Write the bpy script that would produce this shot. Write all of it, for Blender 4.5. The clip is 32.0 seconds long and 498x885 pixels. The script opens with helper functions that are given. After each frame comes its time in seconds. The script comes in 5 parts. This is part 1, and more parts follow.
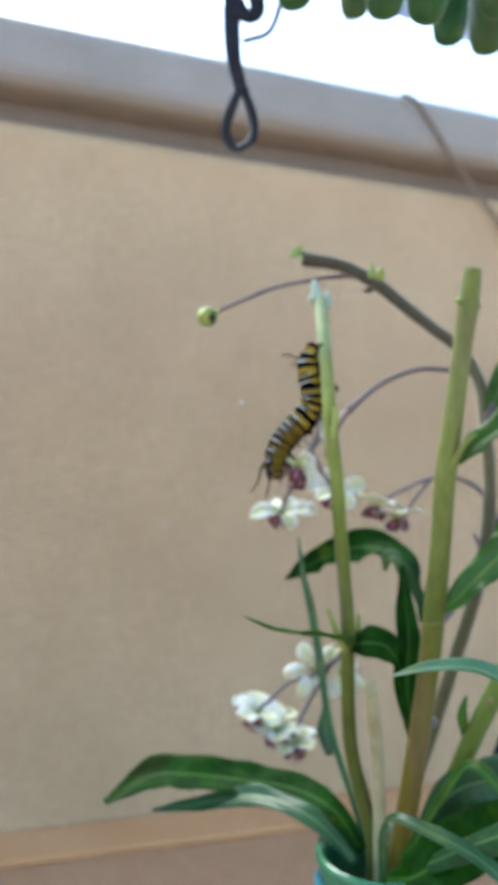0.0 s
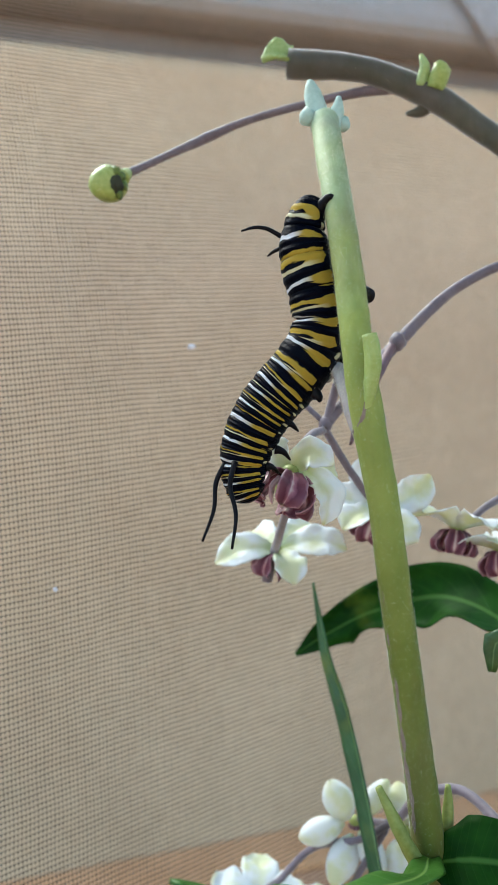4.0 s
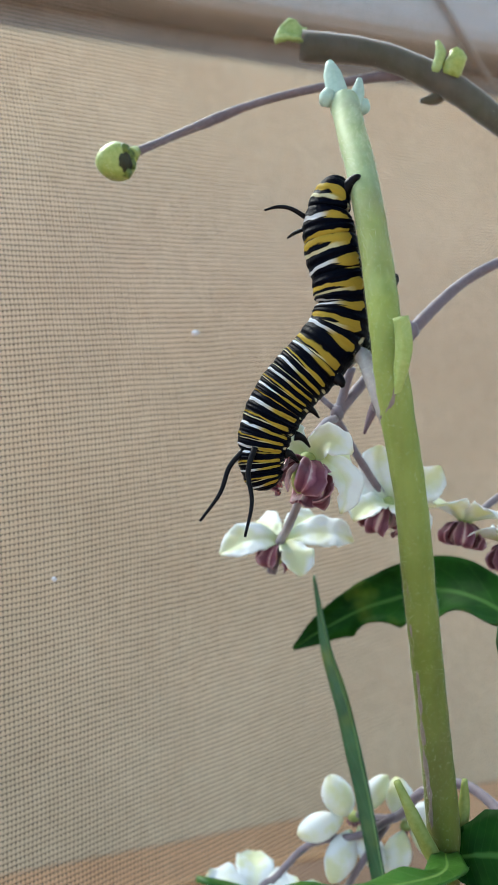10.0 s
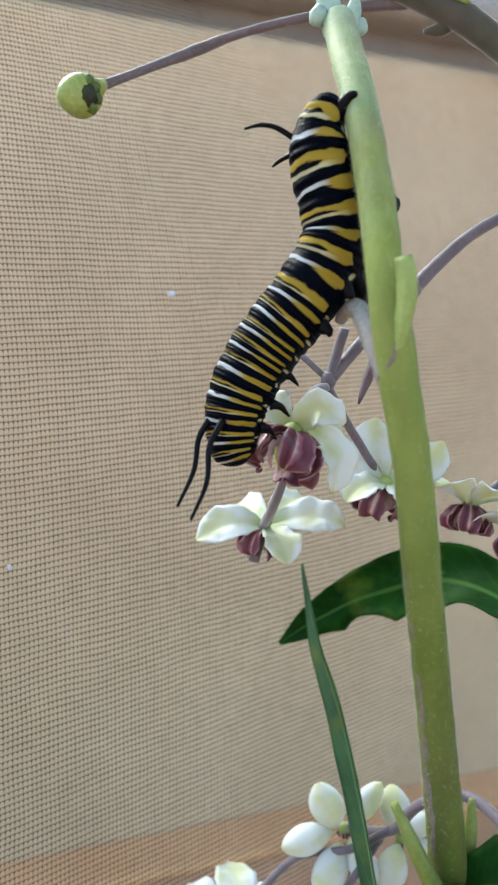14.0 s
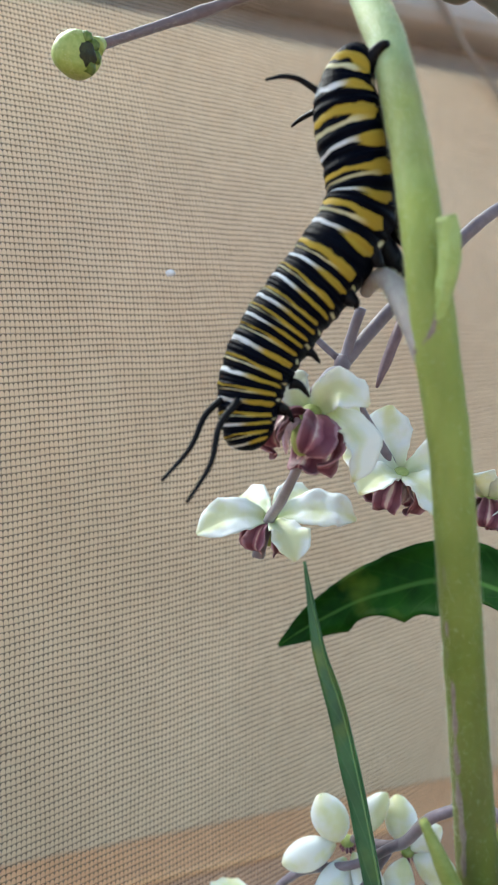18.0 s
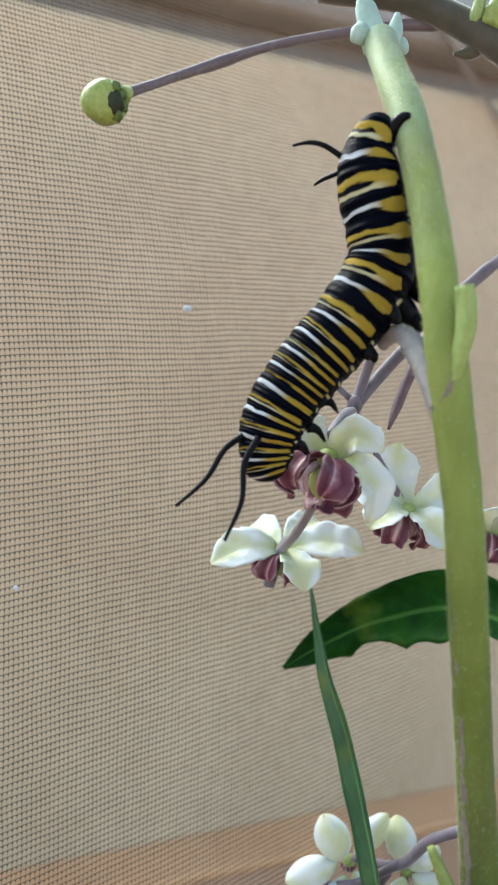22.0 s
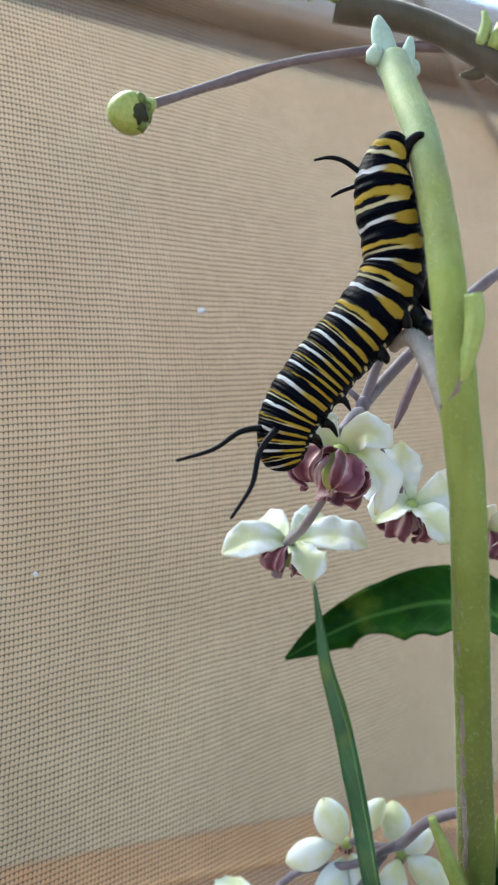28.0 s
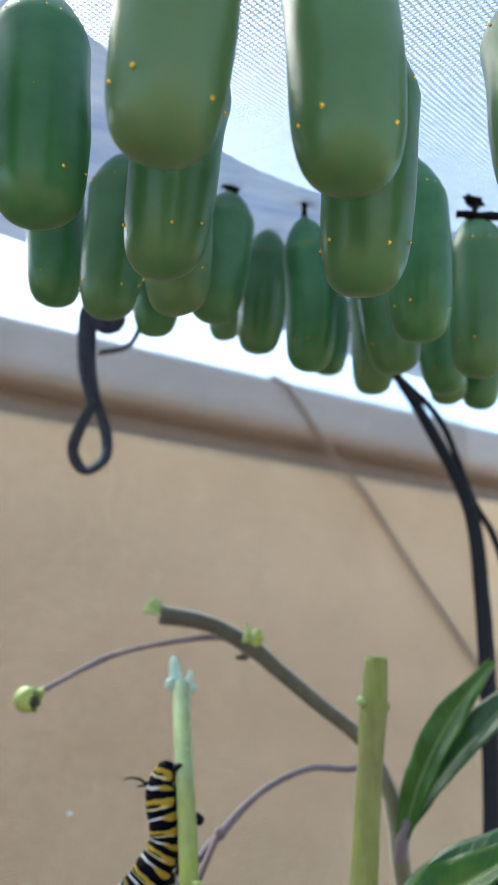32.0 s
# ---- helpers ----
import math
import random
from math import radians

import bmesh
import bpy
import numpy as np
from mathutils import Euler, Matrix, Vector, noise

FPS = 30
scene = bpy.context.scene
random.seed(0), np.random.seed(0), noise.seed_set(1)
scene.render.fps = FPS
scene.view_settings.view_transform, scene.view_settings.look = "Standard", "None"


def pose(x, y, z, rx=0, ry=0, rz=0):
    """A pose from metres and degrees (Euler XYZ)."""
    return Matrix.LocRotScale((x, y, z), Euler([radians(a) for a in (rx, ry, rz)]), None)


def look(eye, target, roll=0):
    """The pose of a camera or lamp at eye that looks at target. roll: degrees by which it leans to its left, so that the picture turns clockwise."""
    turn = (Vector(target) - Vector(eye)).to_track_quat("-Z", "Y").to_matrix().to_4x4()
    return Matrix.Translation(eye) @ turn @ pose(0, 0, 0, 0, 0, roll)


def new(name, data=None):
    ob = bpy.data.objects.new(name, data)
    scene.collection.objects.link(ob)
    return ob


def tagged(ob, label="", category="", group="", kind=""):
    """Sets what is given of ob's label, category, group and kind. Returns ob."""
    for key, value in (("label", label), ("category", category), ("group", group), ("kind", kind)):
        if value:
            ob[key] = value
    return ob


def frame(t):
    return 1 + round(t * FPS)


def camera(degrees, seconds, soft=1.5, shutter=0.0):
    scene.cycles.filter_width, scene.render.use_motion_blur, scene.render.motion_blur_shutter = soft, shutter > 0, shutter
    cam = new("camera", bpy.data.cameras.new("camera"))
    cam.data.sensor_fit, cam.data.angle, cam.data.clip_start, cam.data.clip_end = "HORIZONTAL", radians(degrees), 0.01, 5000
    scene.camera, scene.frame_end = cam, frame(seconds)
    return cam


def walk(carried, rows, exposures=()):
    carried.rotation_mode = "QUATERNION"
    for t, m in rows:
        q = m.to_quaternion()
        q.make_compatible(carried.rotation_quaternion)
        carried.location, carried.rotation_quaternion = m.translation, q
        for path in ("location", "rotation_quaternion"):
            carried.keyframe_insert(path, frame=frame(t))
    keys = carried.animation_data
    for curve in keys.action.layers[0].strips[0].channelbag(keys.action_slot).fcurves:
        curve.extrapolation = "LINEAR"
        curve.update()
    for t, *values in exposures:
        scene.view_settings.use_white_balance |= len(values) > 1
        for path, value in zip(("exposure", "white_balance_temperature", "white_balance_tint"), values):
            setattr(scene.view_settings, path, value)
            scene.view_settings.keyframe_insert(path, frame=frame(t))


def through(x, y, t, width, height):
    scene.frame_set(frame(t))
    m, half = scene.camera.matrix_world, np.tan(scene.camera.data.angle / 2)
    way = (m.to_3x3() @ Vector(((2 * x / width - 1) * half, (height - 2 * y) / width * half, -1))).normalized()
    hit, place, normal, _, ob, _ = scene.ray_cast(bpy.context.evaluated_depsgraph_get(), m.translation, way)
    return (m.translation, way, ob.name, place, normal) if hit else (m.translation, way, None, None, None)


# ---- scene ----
cam = camera(36.2, 32.0, soft=1.3)
# the phone's lens, focused close: 1 mm of opening
cam.data.dof.use_dof = True
cam.data.dof.focus_distance = 0.085
cam.data.dof.aperture_fstop = 50.0
PATH = [
    (0, 0.0118, -0.0045, 0.1429, 91.27, -2.00, 3.08),
    (0.5, 0.0204, 0.0029, 0.1450, 89.70, 0.27, 0.25),
    (1, 0.0246, 0.0218, 0.1487, 88.62, 1.49, -0.80),
    (1.5, 0.0237, 0.0441, 0.1474, 88.15, 2.16, -1.26),
    (2, 0.0296, 0.0615, 0.1468, 88.91, 3.33, -1.41),
    (2.5, 0.0353, 0.0728, 0.1532, 90.03, 4.14, 0.44),
    (3, 0.0255, 0.0836, 0.1540, 89.64, 2.15, 3.70),
    (3.5, 0.0177, 0.0943, 0.1471, 88.79, 1.59, 5.25),
    (5.5, 0.0156, 0.1059, 0.1500, 88.14, 2.30, 4.39),
    (6, 0.0147, 0.1046, 0.1494, 88.12, 2.08, 4.55),
    (6.5, 0.0136, 0.1062, 0.1458, 88.00, 1.79, 4.40),
    (7, 0.0140, 0.1047, 0.1476, 87.96, 1.57, 4.10),
    (7.5, 0.0133, 0.1049, 0.1468, 88.04, 1.34, 3.68),
    (8, 0.0125, 0.1052, 0.1464, 88.06, 1.26, 3.48),
    (8.5, 0.0129, 0.1041, 0.1467, 88.18, 1.15, 3.23),
    (9, 0.0121, 0.1039, 0.1457, 88.17, 0.99, 3.06),
    (9.5, 0.0113, 0.1042, 0.1455, 88.21, 0.83, 2.89),
    (10, 0.0106, 0.1030, 0.1462, 88.20, 0.67, 2.73),
    (10.5, 0.0096, 0.1023, 0.1472, 88.11, 0.37, 2.71),
    (11, 0.0092, 0.1035, 0.1454, 87.93, 0.48, 2.35),
    (11.5, 0.0097, 0.1031, 0.1451, 87.94, 0.29, 2.27),
    (12, 0.0094, 0.1037, 0.1436, 87.73, 0.27, 2.14),
    (12.5, 0.0098, 0.1070, 0.1435, 87.77, 0.53, 2.22),
    (13, 0.0107, 0.1109, 0.1454, 87.67, 0.54, 2.06),
    (13.5, 0.0108, 0.1138, 0.1452, 87.38, 0.51, 2.06),
    (14, 0.0117, 0.1151, 0.1439, 87.22, 0.42, 2.23),
    (14.5, 0.0094, 0.1155, 0.1442, 87.09, 0.20, 1.33),
    (16.5, 0.0093, 0.1220, 0.1415, 87.13, 0.26, 0.65),
    (17, 0.0089, 0.1209, 0.1424, 87.22, 0.12, 0.68),
    (17.5, 0.0078, 0.1216, 0.1414, 87.36, -0.10, 0.52),
    (18, 0.0078, 0.1214, 0.1417, 87.46, -0.23, 0.42),
    (18.5, 0.0080, 0.1208, 0.1424, 87.57, -0.35, 0.34),
    (19, 0.0077, 0.1198, 0.1431, 87.58, -0.51, 0.24),
    (19.5, 0.0071, 0.1208, 0.1418, 87.76, -0.49, 0.09),
    (20, 0.0068, 0.1199, 0.1422, 87.76, -0.49, 0.15),
    (20.5, 0.0059, 0.1199, 0.1420, 87.80, -0.49, 0.17),
    (21, 0.0057, 0.1194, 0.1439, 87.77, -0.69, 0.14),
    (21.5, 0.0052, 0.1184, 0.1446, 87.88, -1.00, -0.09),
    (22, 0.0048, 0.1177, 0.1453, 87.93, -1.25, -0.25),
    (22.5, 0.0051, 0.1175, 0.1448, 88.04, -1.23, -0.34),
    (23, 0.0051, 0.1168, 0.1456, 88.17, -1.26, -0.26),
    (23.5, 0.0043, 0.1165, 0.1456, 88.23, -1.39, -0.45),
    (24, 0.0035, 0.1157, 0.1458, 88.34, -1.59, -0.62),
    (24.5, 0.0025, 0.1164, 0.1444, 88.48, -1.61, -0.81),
    (25, 0.0025, 0.1153, 0.1450, 88.34, -1.69, -0.84),
    (25.5, 0.0024, 0.1142, 0.1460, 88.24, -1.84, -0.86),
    (27.5, 0.0025, 0.1134, 0.1437, 88.46, -2.15, -0.90),
    (28, 0.0020, 0.1129, 0.1442, 88.37, -2.34, -0.95),
    (28.5, 0.0025, 0.1121, 0.1445, 88.38, -2.19, -1.13),
    (29, 0.0065, 0.1062, 0.1466, 88.94, -1.86, -1.61),
    (29.5, 0.0054, 0.0975, 0.1550, 90.01, -1.78, -3.80),
    (30, 0.0102, 0.0915, 0.1557, 92.18, -1.47, -2.26),
    (30.5, 0.0123, 0.0725, 0.1690, 97.04, -1.12, -3.22),
    (31, 0.0187, 0.0565, 0.1785, 103.10, -0.82, -3.54),
    (31.5, 0.0158, 0.0452, 0.1831, 107.22, -0.64, -5.28),
    (32, 0.0142, 0.0381, 0.1824, 109.36, -1.10, -6.45),
]
walk(cam, [(t, pose(x, y, z, rx, ry, rz)) for t, x, y, z, rx, ry, rz in PATH],
     exposures=[(0.0, 2.32, 6350, 0), (30.0, 2.32, 6350, 0), (31.2, 2.16, 6400, 0), (32.0, 2.14, 6400, 0)])

# ---- light: bright overcast sky, one wide soft sun ----
world = bpy.data.worlds.new("sky")
scene.world = world
world.use_nodes = True
wn = world.node_tree
sky = wn.nodes.new("ShaderNodeTexSky")
sky.sky_type = "NISHITA"
sky.sun_disc = False
sky.sun_elevation, sky.sun_rotation = radians(50), radians(315)
sky.dust_density, sky.air_density = 1.5, 1.0
wn.links.new(sky.outputs[0], wn.nodes["Background"].inputs[0])
wn.nodes["Background"].inputs[1].default_value = 0.15
sun = new("sun", bpy.data.lights.new("sun", "SUN"))
sun.data.energy, sun.data.angle, sun.data.color = 1.2, radians(40), (1.0, 0.97, 0.93)
sun.matrix_world = look((-0.9, 1.05, 1.6), (0.03, 0.2, 0.15))

MM = 0.001


# ---- materials ----
class Nodes:
    """A small helper round a node tree."""

    def __init__(self, name):
        self.mat = bpy.data.materials.new(name)
        self.mat.use_nodes = True
        self.tree = self.mat.node_tree
        self.bsdf = self.tree.nodes["Principled BSDF"]
        self.out = self.tree.nodes["Material Output"]

    def add(self, kind, **props):
        n = self.tree.nodes.new("ShaderNode" + kind)
        for key, value in props.items():
            setattr(n, key, value)
        return n

    def link(self, a, b):
        self.tree.links.new(a, b)

    def coords(self, which="Object"):
        return self.add("TexCoord").outputs[which]

    def noise(self, scale, detail=3, rough=0.55, vec=None, stretch=None):
        n = self.add("TexNoise")
        n.inputs["Scale"].default_value, n.inputs["Detail"].default_value = scale, detail
        n.inputs["Roughness"].default_value = rough
        vec = vec or self.coords()
        if stretch:
            m = self.add("Mapping")
            m.inputs["Scale"].default_value = stretch
            self.link(vec, m.inputs["Vector"])
            vec = m.outputs[0]
        self.link(vec, n.inputs["Vector"])
        return n.outputs["Fac"]

    def ramp(self, fac, *stops, mode="LINEAR"):
        r = self.add("ValToRGB")
        r.color_ramp.interpolation = mode
        e = r.color_ramp.elements
        while len(e) < len(stops):
            e.new(0.5)
        for el, (p, c) in zip(e, stops):
            el.position = p
            el.color = (*c, 1) if len(c) == 3 else c
        self.link(fac, r.inputs[0])
        return r.outputs[0]

    def mix(self, fac, a, b, mode="MIX"):
        m = self.add("Mix", data_type="RGBA", blend_type=mode)
        for v, i in ((fac, 0), (a, 6), (b, 7)):
            if isinstance(v, (int, float)):
                m.inputs[i].default_value = v
            elif isinstance(v, tuple):
                m.inputs[i].default_value = (*v, 1)
            else:
                self.link(v, m.inputs[i])
        return m.outputs[2]

    def math(self, op, a, b=0.0, c=0.0):
        m = self.add("Math", operation=op)
        for v, i in ((a, 0), (b, 1), (c, 2)):
            if isinstance(v, (int, float)):
                m.inputs[i].default_value = v
            else:
                self.link(v, m.inputs[i])
        return m.outputs[0]

    def bump(self, height, strength=0.3, distance=0.0002):
        b = self.add("Bump")
        b.inputs["Strength"].default_value, b.inputs["Distance"].default_value = strength, distance
        self.link(height, b.inputs["Height"])
        self.link(b.outputs[0], self.bsdf.inputs["Normal"])
        return b

    def set(self, **kw):
        for k, v in kw.items():
            k = {"rough": "Roughness", "metal": "Metallic", "color": "Base Color", "spec": "Specular IOR Level",
                 "sheen": "Sheen Weight", "sss": "Subsurface Weight", "trans": "Transmission Weight"}[k]
            if isinstance(v, tuple):
                self.bsdf.inputs[k].default_value = (*v, 1)
            elif isinstance(v, (int, float)):
                self.bsdf.inputs[k].default_value = v
            else:
                self.link(v, self.bsdf.inputs[k])
        return self

    def thin(self, color, weight):
        """Lets some light through a thin sheet."""
        t = self.add("BsdfTranslucent")
        if isinstance(color, tuple):
            t.inputs[0].default_value = (*color, 1)
        else:
            self.link(color, t.inputs[0])
        m = self.add("MixShader")
        m.inputs[0].default_value = weight
        self.link(self.bsdf.outputs[0], m.inputs[1])
        self.link(t.outputs[0], m.inputs[2])
        self.link(m.outputs[0], self.out.inputs[0])
        return m


def mottled(name, a, b, scale, rough=0.6, bump=0.2, distance=0.0002, fine=None, thin=0.0, spec=0.5, stretch=None):
    n = Nodes(name)
    f = n.noise(scale, 4, 0.6, stretch=stretch)
    col = n.ramp(f, (0.3, a), (0.7, b))
    g = n.noise(fine or scale * 8, 2, stretch=stretch)
    col = n.mix(0.35, col, n.ramp(g, (0.3, a), (0.7, b)))
    n.set(color=col, rough=rough, spec=spec)
    n.bump(g, bump, distance)
    if thin:
        n.thin(col, thin)
    return n.mat


def stem_material(name, low, mid, high, z0, z1, purple=0.0, sheen=0.15):
    """Downy stem whose colour changes from the cut foot to the tip."""
    n = Nodes(name)
    sep = n.add("SeparateXYZ")
    n.link(n.coords(), sep.inputs[0])
    h = n.add("MapRange")
    n.link(sep.outputs[2], h.inputs[0])
    h.inputs[1].default_value, h.inputs[2].default_value = z0, z1
    wob = n.math("MULTIPLY_ADD", n.noise(90, 3), 0.3, -0.15)
    fac = n.math("ADD", h.outputs[0], wob)
    col = n.ramp(fac, (0.05, low), (0.42, mid), (0.72, tuple(2.0 * m + 0.04 for m in mid)), (0.98, high))
    streak = n.noise(700, 3, stretch=(1, 1, 0.06))
    col = n.mix(n.math("MULTIPLY", streak, 0.55), col, tuple(c * 0.55 for c in mid))
    if purple:
        blot = n.ramp(n.noise(120, 4, stretch=(1, 1, 0.25)), (0.52, (0, 0, 0)), (0.66, (1, 1, 1)))
        col = n.mix(n.math("MULTIPLY", blot, purple), col, (0.16, 0.085, 0.09))
    dim = n.ramp(n.noise(420, 4, stretch=(1, 1, 0.5)), (0.42, (1, 1, 1)), (0.62, (0.82, 0.86, 0.72)))
    col = n.mix(0.8, col, dim, "MULTIPLY")
    speck = n.ramp(n.noise(2600, 2), (0.62, (0, 0, 0)), (0.75, (1, 1, 1)))
    col = n.mix(n.math("MULTIPLY", speck, 0.13), col, tuple(min(1, c * 1.6 + 0.05) for c in high))
    n.set(color=col, rough=0.62, spec=0.25, sheen=sheen)
    n.bsdf.inputs["Sheen Roughness"].default_value = 0.4
    n.bump(n.noise(2200, 2), 0.25, 0.0001)
    return n.mat


def leaf_material(name, dark, light, rib, gloss=0.42, thin=0.35, spec=0.28):
    """Leaf with a pale midrib and faint side veins, by the leaf's own u (across) and v (along)."""
    n = Nodes(name)
    uv = n.add("UVMap")
    sep = n.add("SeparateXYZ")
    n.link(uv.outputs[0], sep.inputs[0])
    across = n.math("ABSOLUTE", n.math("MULTIPLY_ADD", sep.outputs[0], 2.0, -1.0))
    col = n.ramp(n.noise(160, 4), (0.35, dark), (0.7, light))
    vein = n.math("SINE", n.math("MULTIPLY", n.math("SUBTRACT", n.math("MULTIPLY", sep.outputs[1], 16.0), n.math("MULTIPLY", across, 1.6)), 6.283))
    vmask = n.ramp(vein, (0.9, (0, 0, 0)), (1.0, (1, 1, 1)))
    col = n.mix(n.math("MULTIPLY", vmask, 0.09), col, rib)
    ribm = n.ramp(across, (0.03, (1, 1, 1)), (0.1, (0, 0, 0)))
    col = n.mix(n.math("MULTIPLY", ribm, 0.8), col, rib)
    edge = n.ramp(n.noise(60, 4), (0.60, (0, 0, 0)), (0.70, (1, 1, 1)))
    col = n.mix(n.math("MULTIPLY", edge, 0.45), col, (0.15, 0.19, 0.02))
    n.set(color=col, rough=gloss, spec=spec)
    n.bump(n.math("ADD", n.noise(900, 2), vmask), 0.3, 0.00012)
    n.thin(n.mix(1.0, col, (1.3, 1.5, 0.7), "MULTIPLY"), thin)
    return n.mat


def mesh_material(name, thread, pitch_u, pitch_v, through, opening):
    """Knitted netting: fine threads round small rounded openings. The sheet's uv is in metres."""
    n = Nodes(name)
    uv = n.add("UVMap")
    wob = n.add("TexNoise")
    wob.inputs["Scale"].default_value = 90.0
    n.link(uv.outputs[0], wob.inputs["Vector"])
    shift = n.add("VectorMath", operation="SCALE")
    n.link(wob.outputs["Color"], shift.inputs[0])
    shift.inputs["Scale"].default_value = 0.0008
    place = n.add("VectorMath", operation="ADD")
    n.link(uv.outputs[0], place.inputs[0])
    n.link(shift.outputs[0], place.inputs[1])
    sep = n.add("SeparateXYZ")
    n.link(place.outputs[0], sep.inputs[0])
    gu = n.math("ABSOLUTE", n.math("MULTIPLY_ADD", n.math("FRACT", n.math("DIVIDE", sep.outputs[0], pitch_u)), 2.0, -1.0))
    pair = n.math("ABSOLUTE", n.math("MULTIPLY_ADD", n.math("FRACT", n.math("DIVIDE", sep.outputs[0], pitch_u * 2)), 2.0, -1.0))
    row = n.math("MULTIPLY_ADD", n.math("POWER", gu, 2.0), 0.22, n.math("DIVIDE", sep.outputs[1], pitch_v))
    gv = n.math("ABSOLUTE", n.math("MULTIPLY_ADD", n.math("FRACT", row), 2.0, -1.0))
    upright = n.math("MULTIPLY", n.math("POWER", gu, 2.4), n.math("MULTIPLY_ADD", n.math("POWER", pair, 2.0), 0.12, 0.52))
    fall = n.math("ADD", upright, n.math("MULTIPLY", n.math("POWER", gv, 2.6), 0.78))
    fall = n.math("ADD", fall, n.math("MULTIPLY_ADD", n.noise(420, 2, vec=uv.outputs[0]), 0.24, -0.12))
    hole = n.math("MINIMUM", 1.0, n.math("MAXIMUM", 0.0, n.math("DIVIDE", n.math("SUBTRACT", opening, fall), 0.75)))
    hair = n.noise(500, 3, vec=uv.outputs[0])
    col = n.mix(n.ramp(hair, (0.3, (0, 0, 0)), (0.7, (1, 1, 1))), thread, tuple(c * 0.8 for c in thread))
    stain = n.ramp(n.noise(28, 4, vec=uv.outputs[0]), (0.35, (0.78, 0.75, 0.72)), (0.65, (1, 1, 1)))
    col = n.mix(1.0, col, stain, "MULTIPLY")
    n.set(color=col, rough=0.8, spec=0.05)
    n.bump(fall, 0.8, 0.0003)
    both = n.thin(col, through)
    clear = n.add("BsdfTransparent")
    m = n.add("MixShader")
    n.link(hole, m.inputs[0])
    n.link(both.outputs[0], m.inputs[1])
    n.link(clear.outputs[0], m.inputs[2])
    n.link(m.outputs[0], n.out.inputs[0])
    return n.mat


M_WALL = mottled("tan_render", (0.447, 0.312, 0.187), (0.585, 0.426, 0.266), 9, 0.85, 0.5, 0.002, 120)
M_COPING = mottled("pale_coping", (0.255, 0.238, 0.225), (0.345, 0.325, 0.308), 14, 0.8, 0.4, 0.001, 160)
M_FOOTING = mottled("sandy_mortar", (0.55, 0.275, 0.12), (0.68, 0.37, 0.175), 18, 0.9, 0.5, 0.001, 160)
# the shade below the coping is put into this dark colour
M_JOINT_SHADE = mottled("joint_shade", (0.15, 0.125, 0.11), (0.21, 0.175, 0.155), 20, 0.9, 0.3, 0.001)
M_GROUND = mottled("red_brown_paving", (0.38, 0.195, 0.095), (0.52, 0.295, 0.16), 6, 0.8, 0.4, 0.002, 90)
M_NET = mesh_material("knitted_net", (0.148, 0.108, 0.074), 0.00062, 0.00083, 0.2, 1.0)
M_NET_TOP = mesh_material("white_net", (0.60, 0.63, 0.68), 0.00062, 0.00083, 0.3, 0.56)
# white cloth; the blue of its shaded side is painted into the colour
M_HEM_SHADE = mottled("hem_blue_shade", (0.34, 0.47, 0.72), (0.74, 0.82, 0.92), 60, 0.85, 0.6, 0.002, 260, 0.4, 0.3, (0.35, 1.0, 1.0))
M_STRAP = mottled("strap_webbing", (0.024, 0.034, 0.052), (0.050, 0.067, 0.096), 400, 0.7, 0.5, 0.0002, 1600, 0.0, 0.2)
M_BLACK = mottled("black_webbing", (0.004, 0.006, 0.010), (0.011, 0.015, 0.022), 400, 0.7, 0.5, 0.0002, 1600, 0.0, 0.2)
M_WALL_STREAK = mottled("grey_brown_streak", (0.17, 0.135, 0.105), (0.23, 0.18, 0.14), 60, 0.6)
M_STEM_A = stem_material("pale_stem", (0.078, 0.088, 0.010), (0.142, 0.176, 0.030), (0.36, 0.48, 0.39), 0.07, 0.196, 0.2, 0.06)
M_STEM_B = stem_material("thick_stem", (0.19, 0.125, 0.014), (0.108, 0.128, 0.018), (0.22, 0.265, 0.08), 0.05, 0.19, 0.3, 0.08)
M_STEM_C = stem_material("brown_stem", (0.14, 0.125, 0.036), (0.078, 0.072, 0.038), (0.085, 0.082, 0.072), 0.06, 0.20, 0.12, 0.8)
M_STEM_D = stem_material("bright_stem", (0.14, 0.16, 0.022), (0.125, 0.178, 0.034), (0.22, 0.31, 0.07), 0.05, 0.13)
M_MAUVE = mottled("mauve_stalk", (0.088, 0.066, 0.080), (0.158, 0.128, 0.152), 300, 0.6, 0.3, 0.0001, 1500)
M_MAUVE.node_tree.nodes["Principled BSDF"].inputs["Sheen Weight"].default_value = 0.3
M_CUT = mottled("pink_cut_stalk", (0.085, 0.045, 0.052), (0.16, 0.10, 0.115), 300, 0.6, 0.3, 0.0001, 1500)
M_STUB = mottled("downy_stub", (0.24, 0.215, 0.21), (0.37, 0.35, 0.33), 400, 0.75, 0.4, 0.0001, 2000, 0.0, 0.2)
M_DRY = mottled("dry_stem", (0.27, 0.25, 0.13), (0.42, 0.39, 0.25), 200, 0.7, 0.4, 0.0002, 900)
M_STUB_BROWN = mottled("brown_scar", (0.13, 0.095, 0.05), (0.22, 0.19, 0.08), 500, 0.7, 0.3, 0.0001)
M_STRIPE = mottled("mauve_stripe", (0.125, 0.092, 0.08), (0.22, 0.175, 0.15), 500, 0.75, 0.4, 0.0001, 2000)
M_LEAFLET = mottled("leaflet_green", (0.22, 0.30, 0.06), (0.34, 0.42, 0.15), 260, 0.55, 0.3, 0.0001)
M_BUD = mottled("bud_green", (0.19, 0.27, 0.045), (0.38, 0.45, 0.15), 220, 0.5, 0.3, 0.0001)
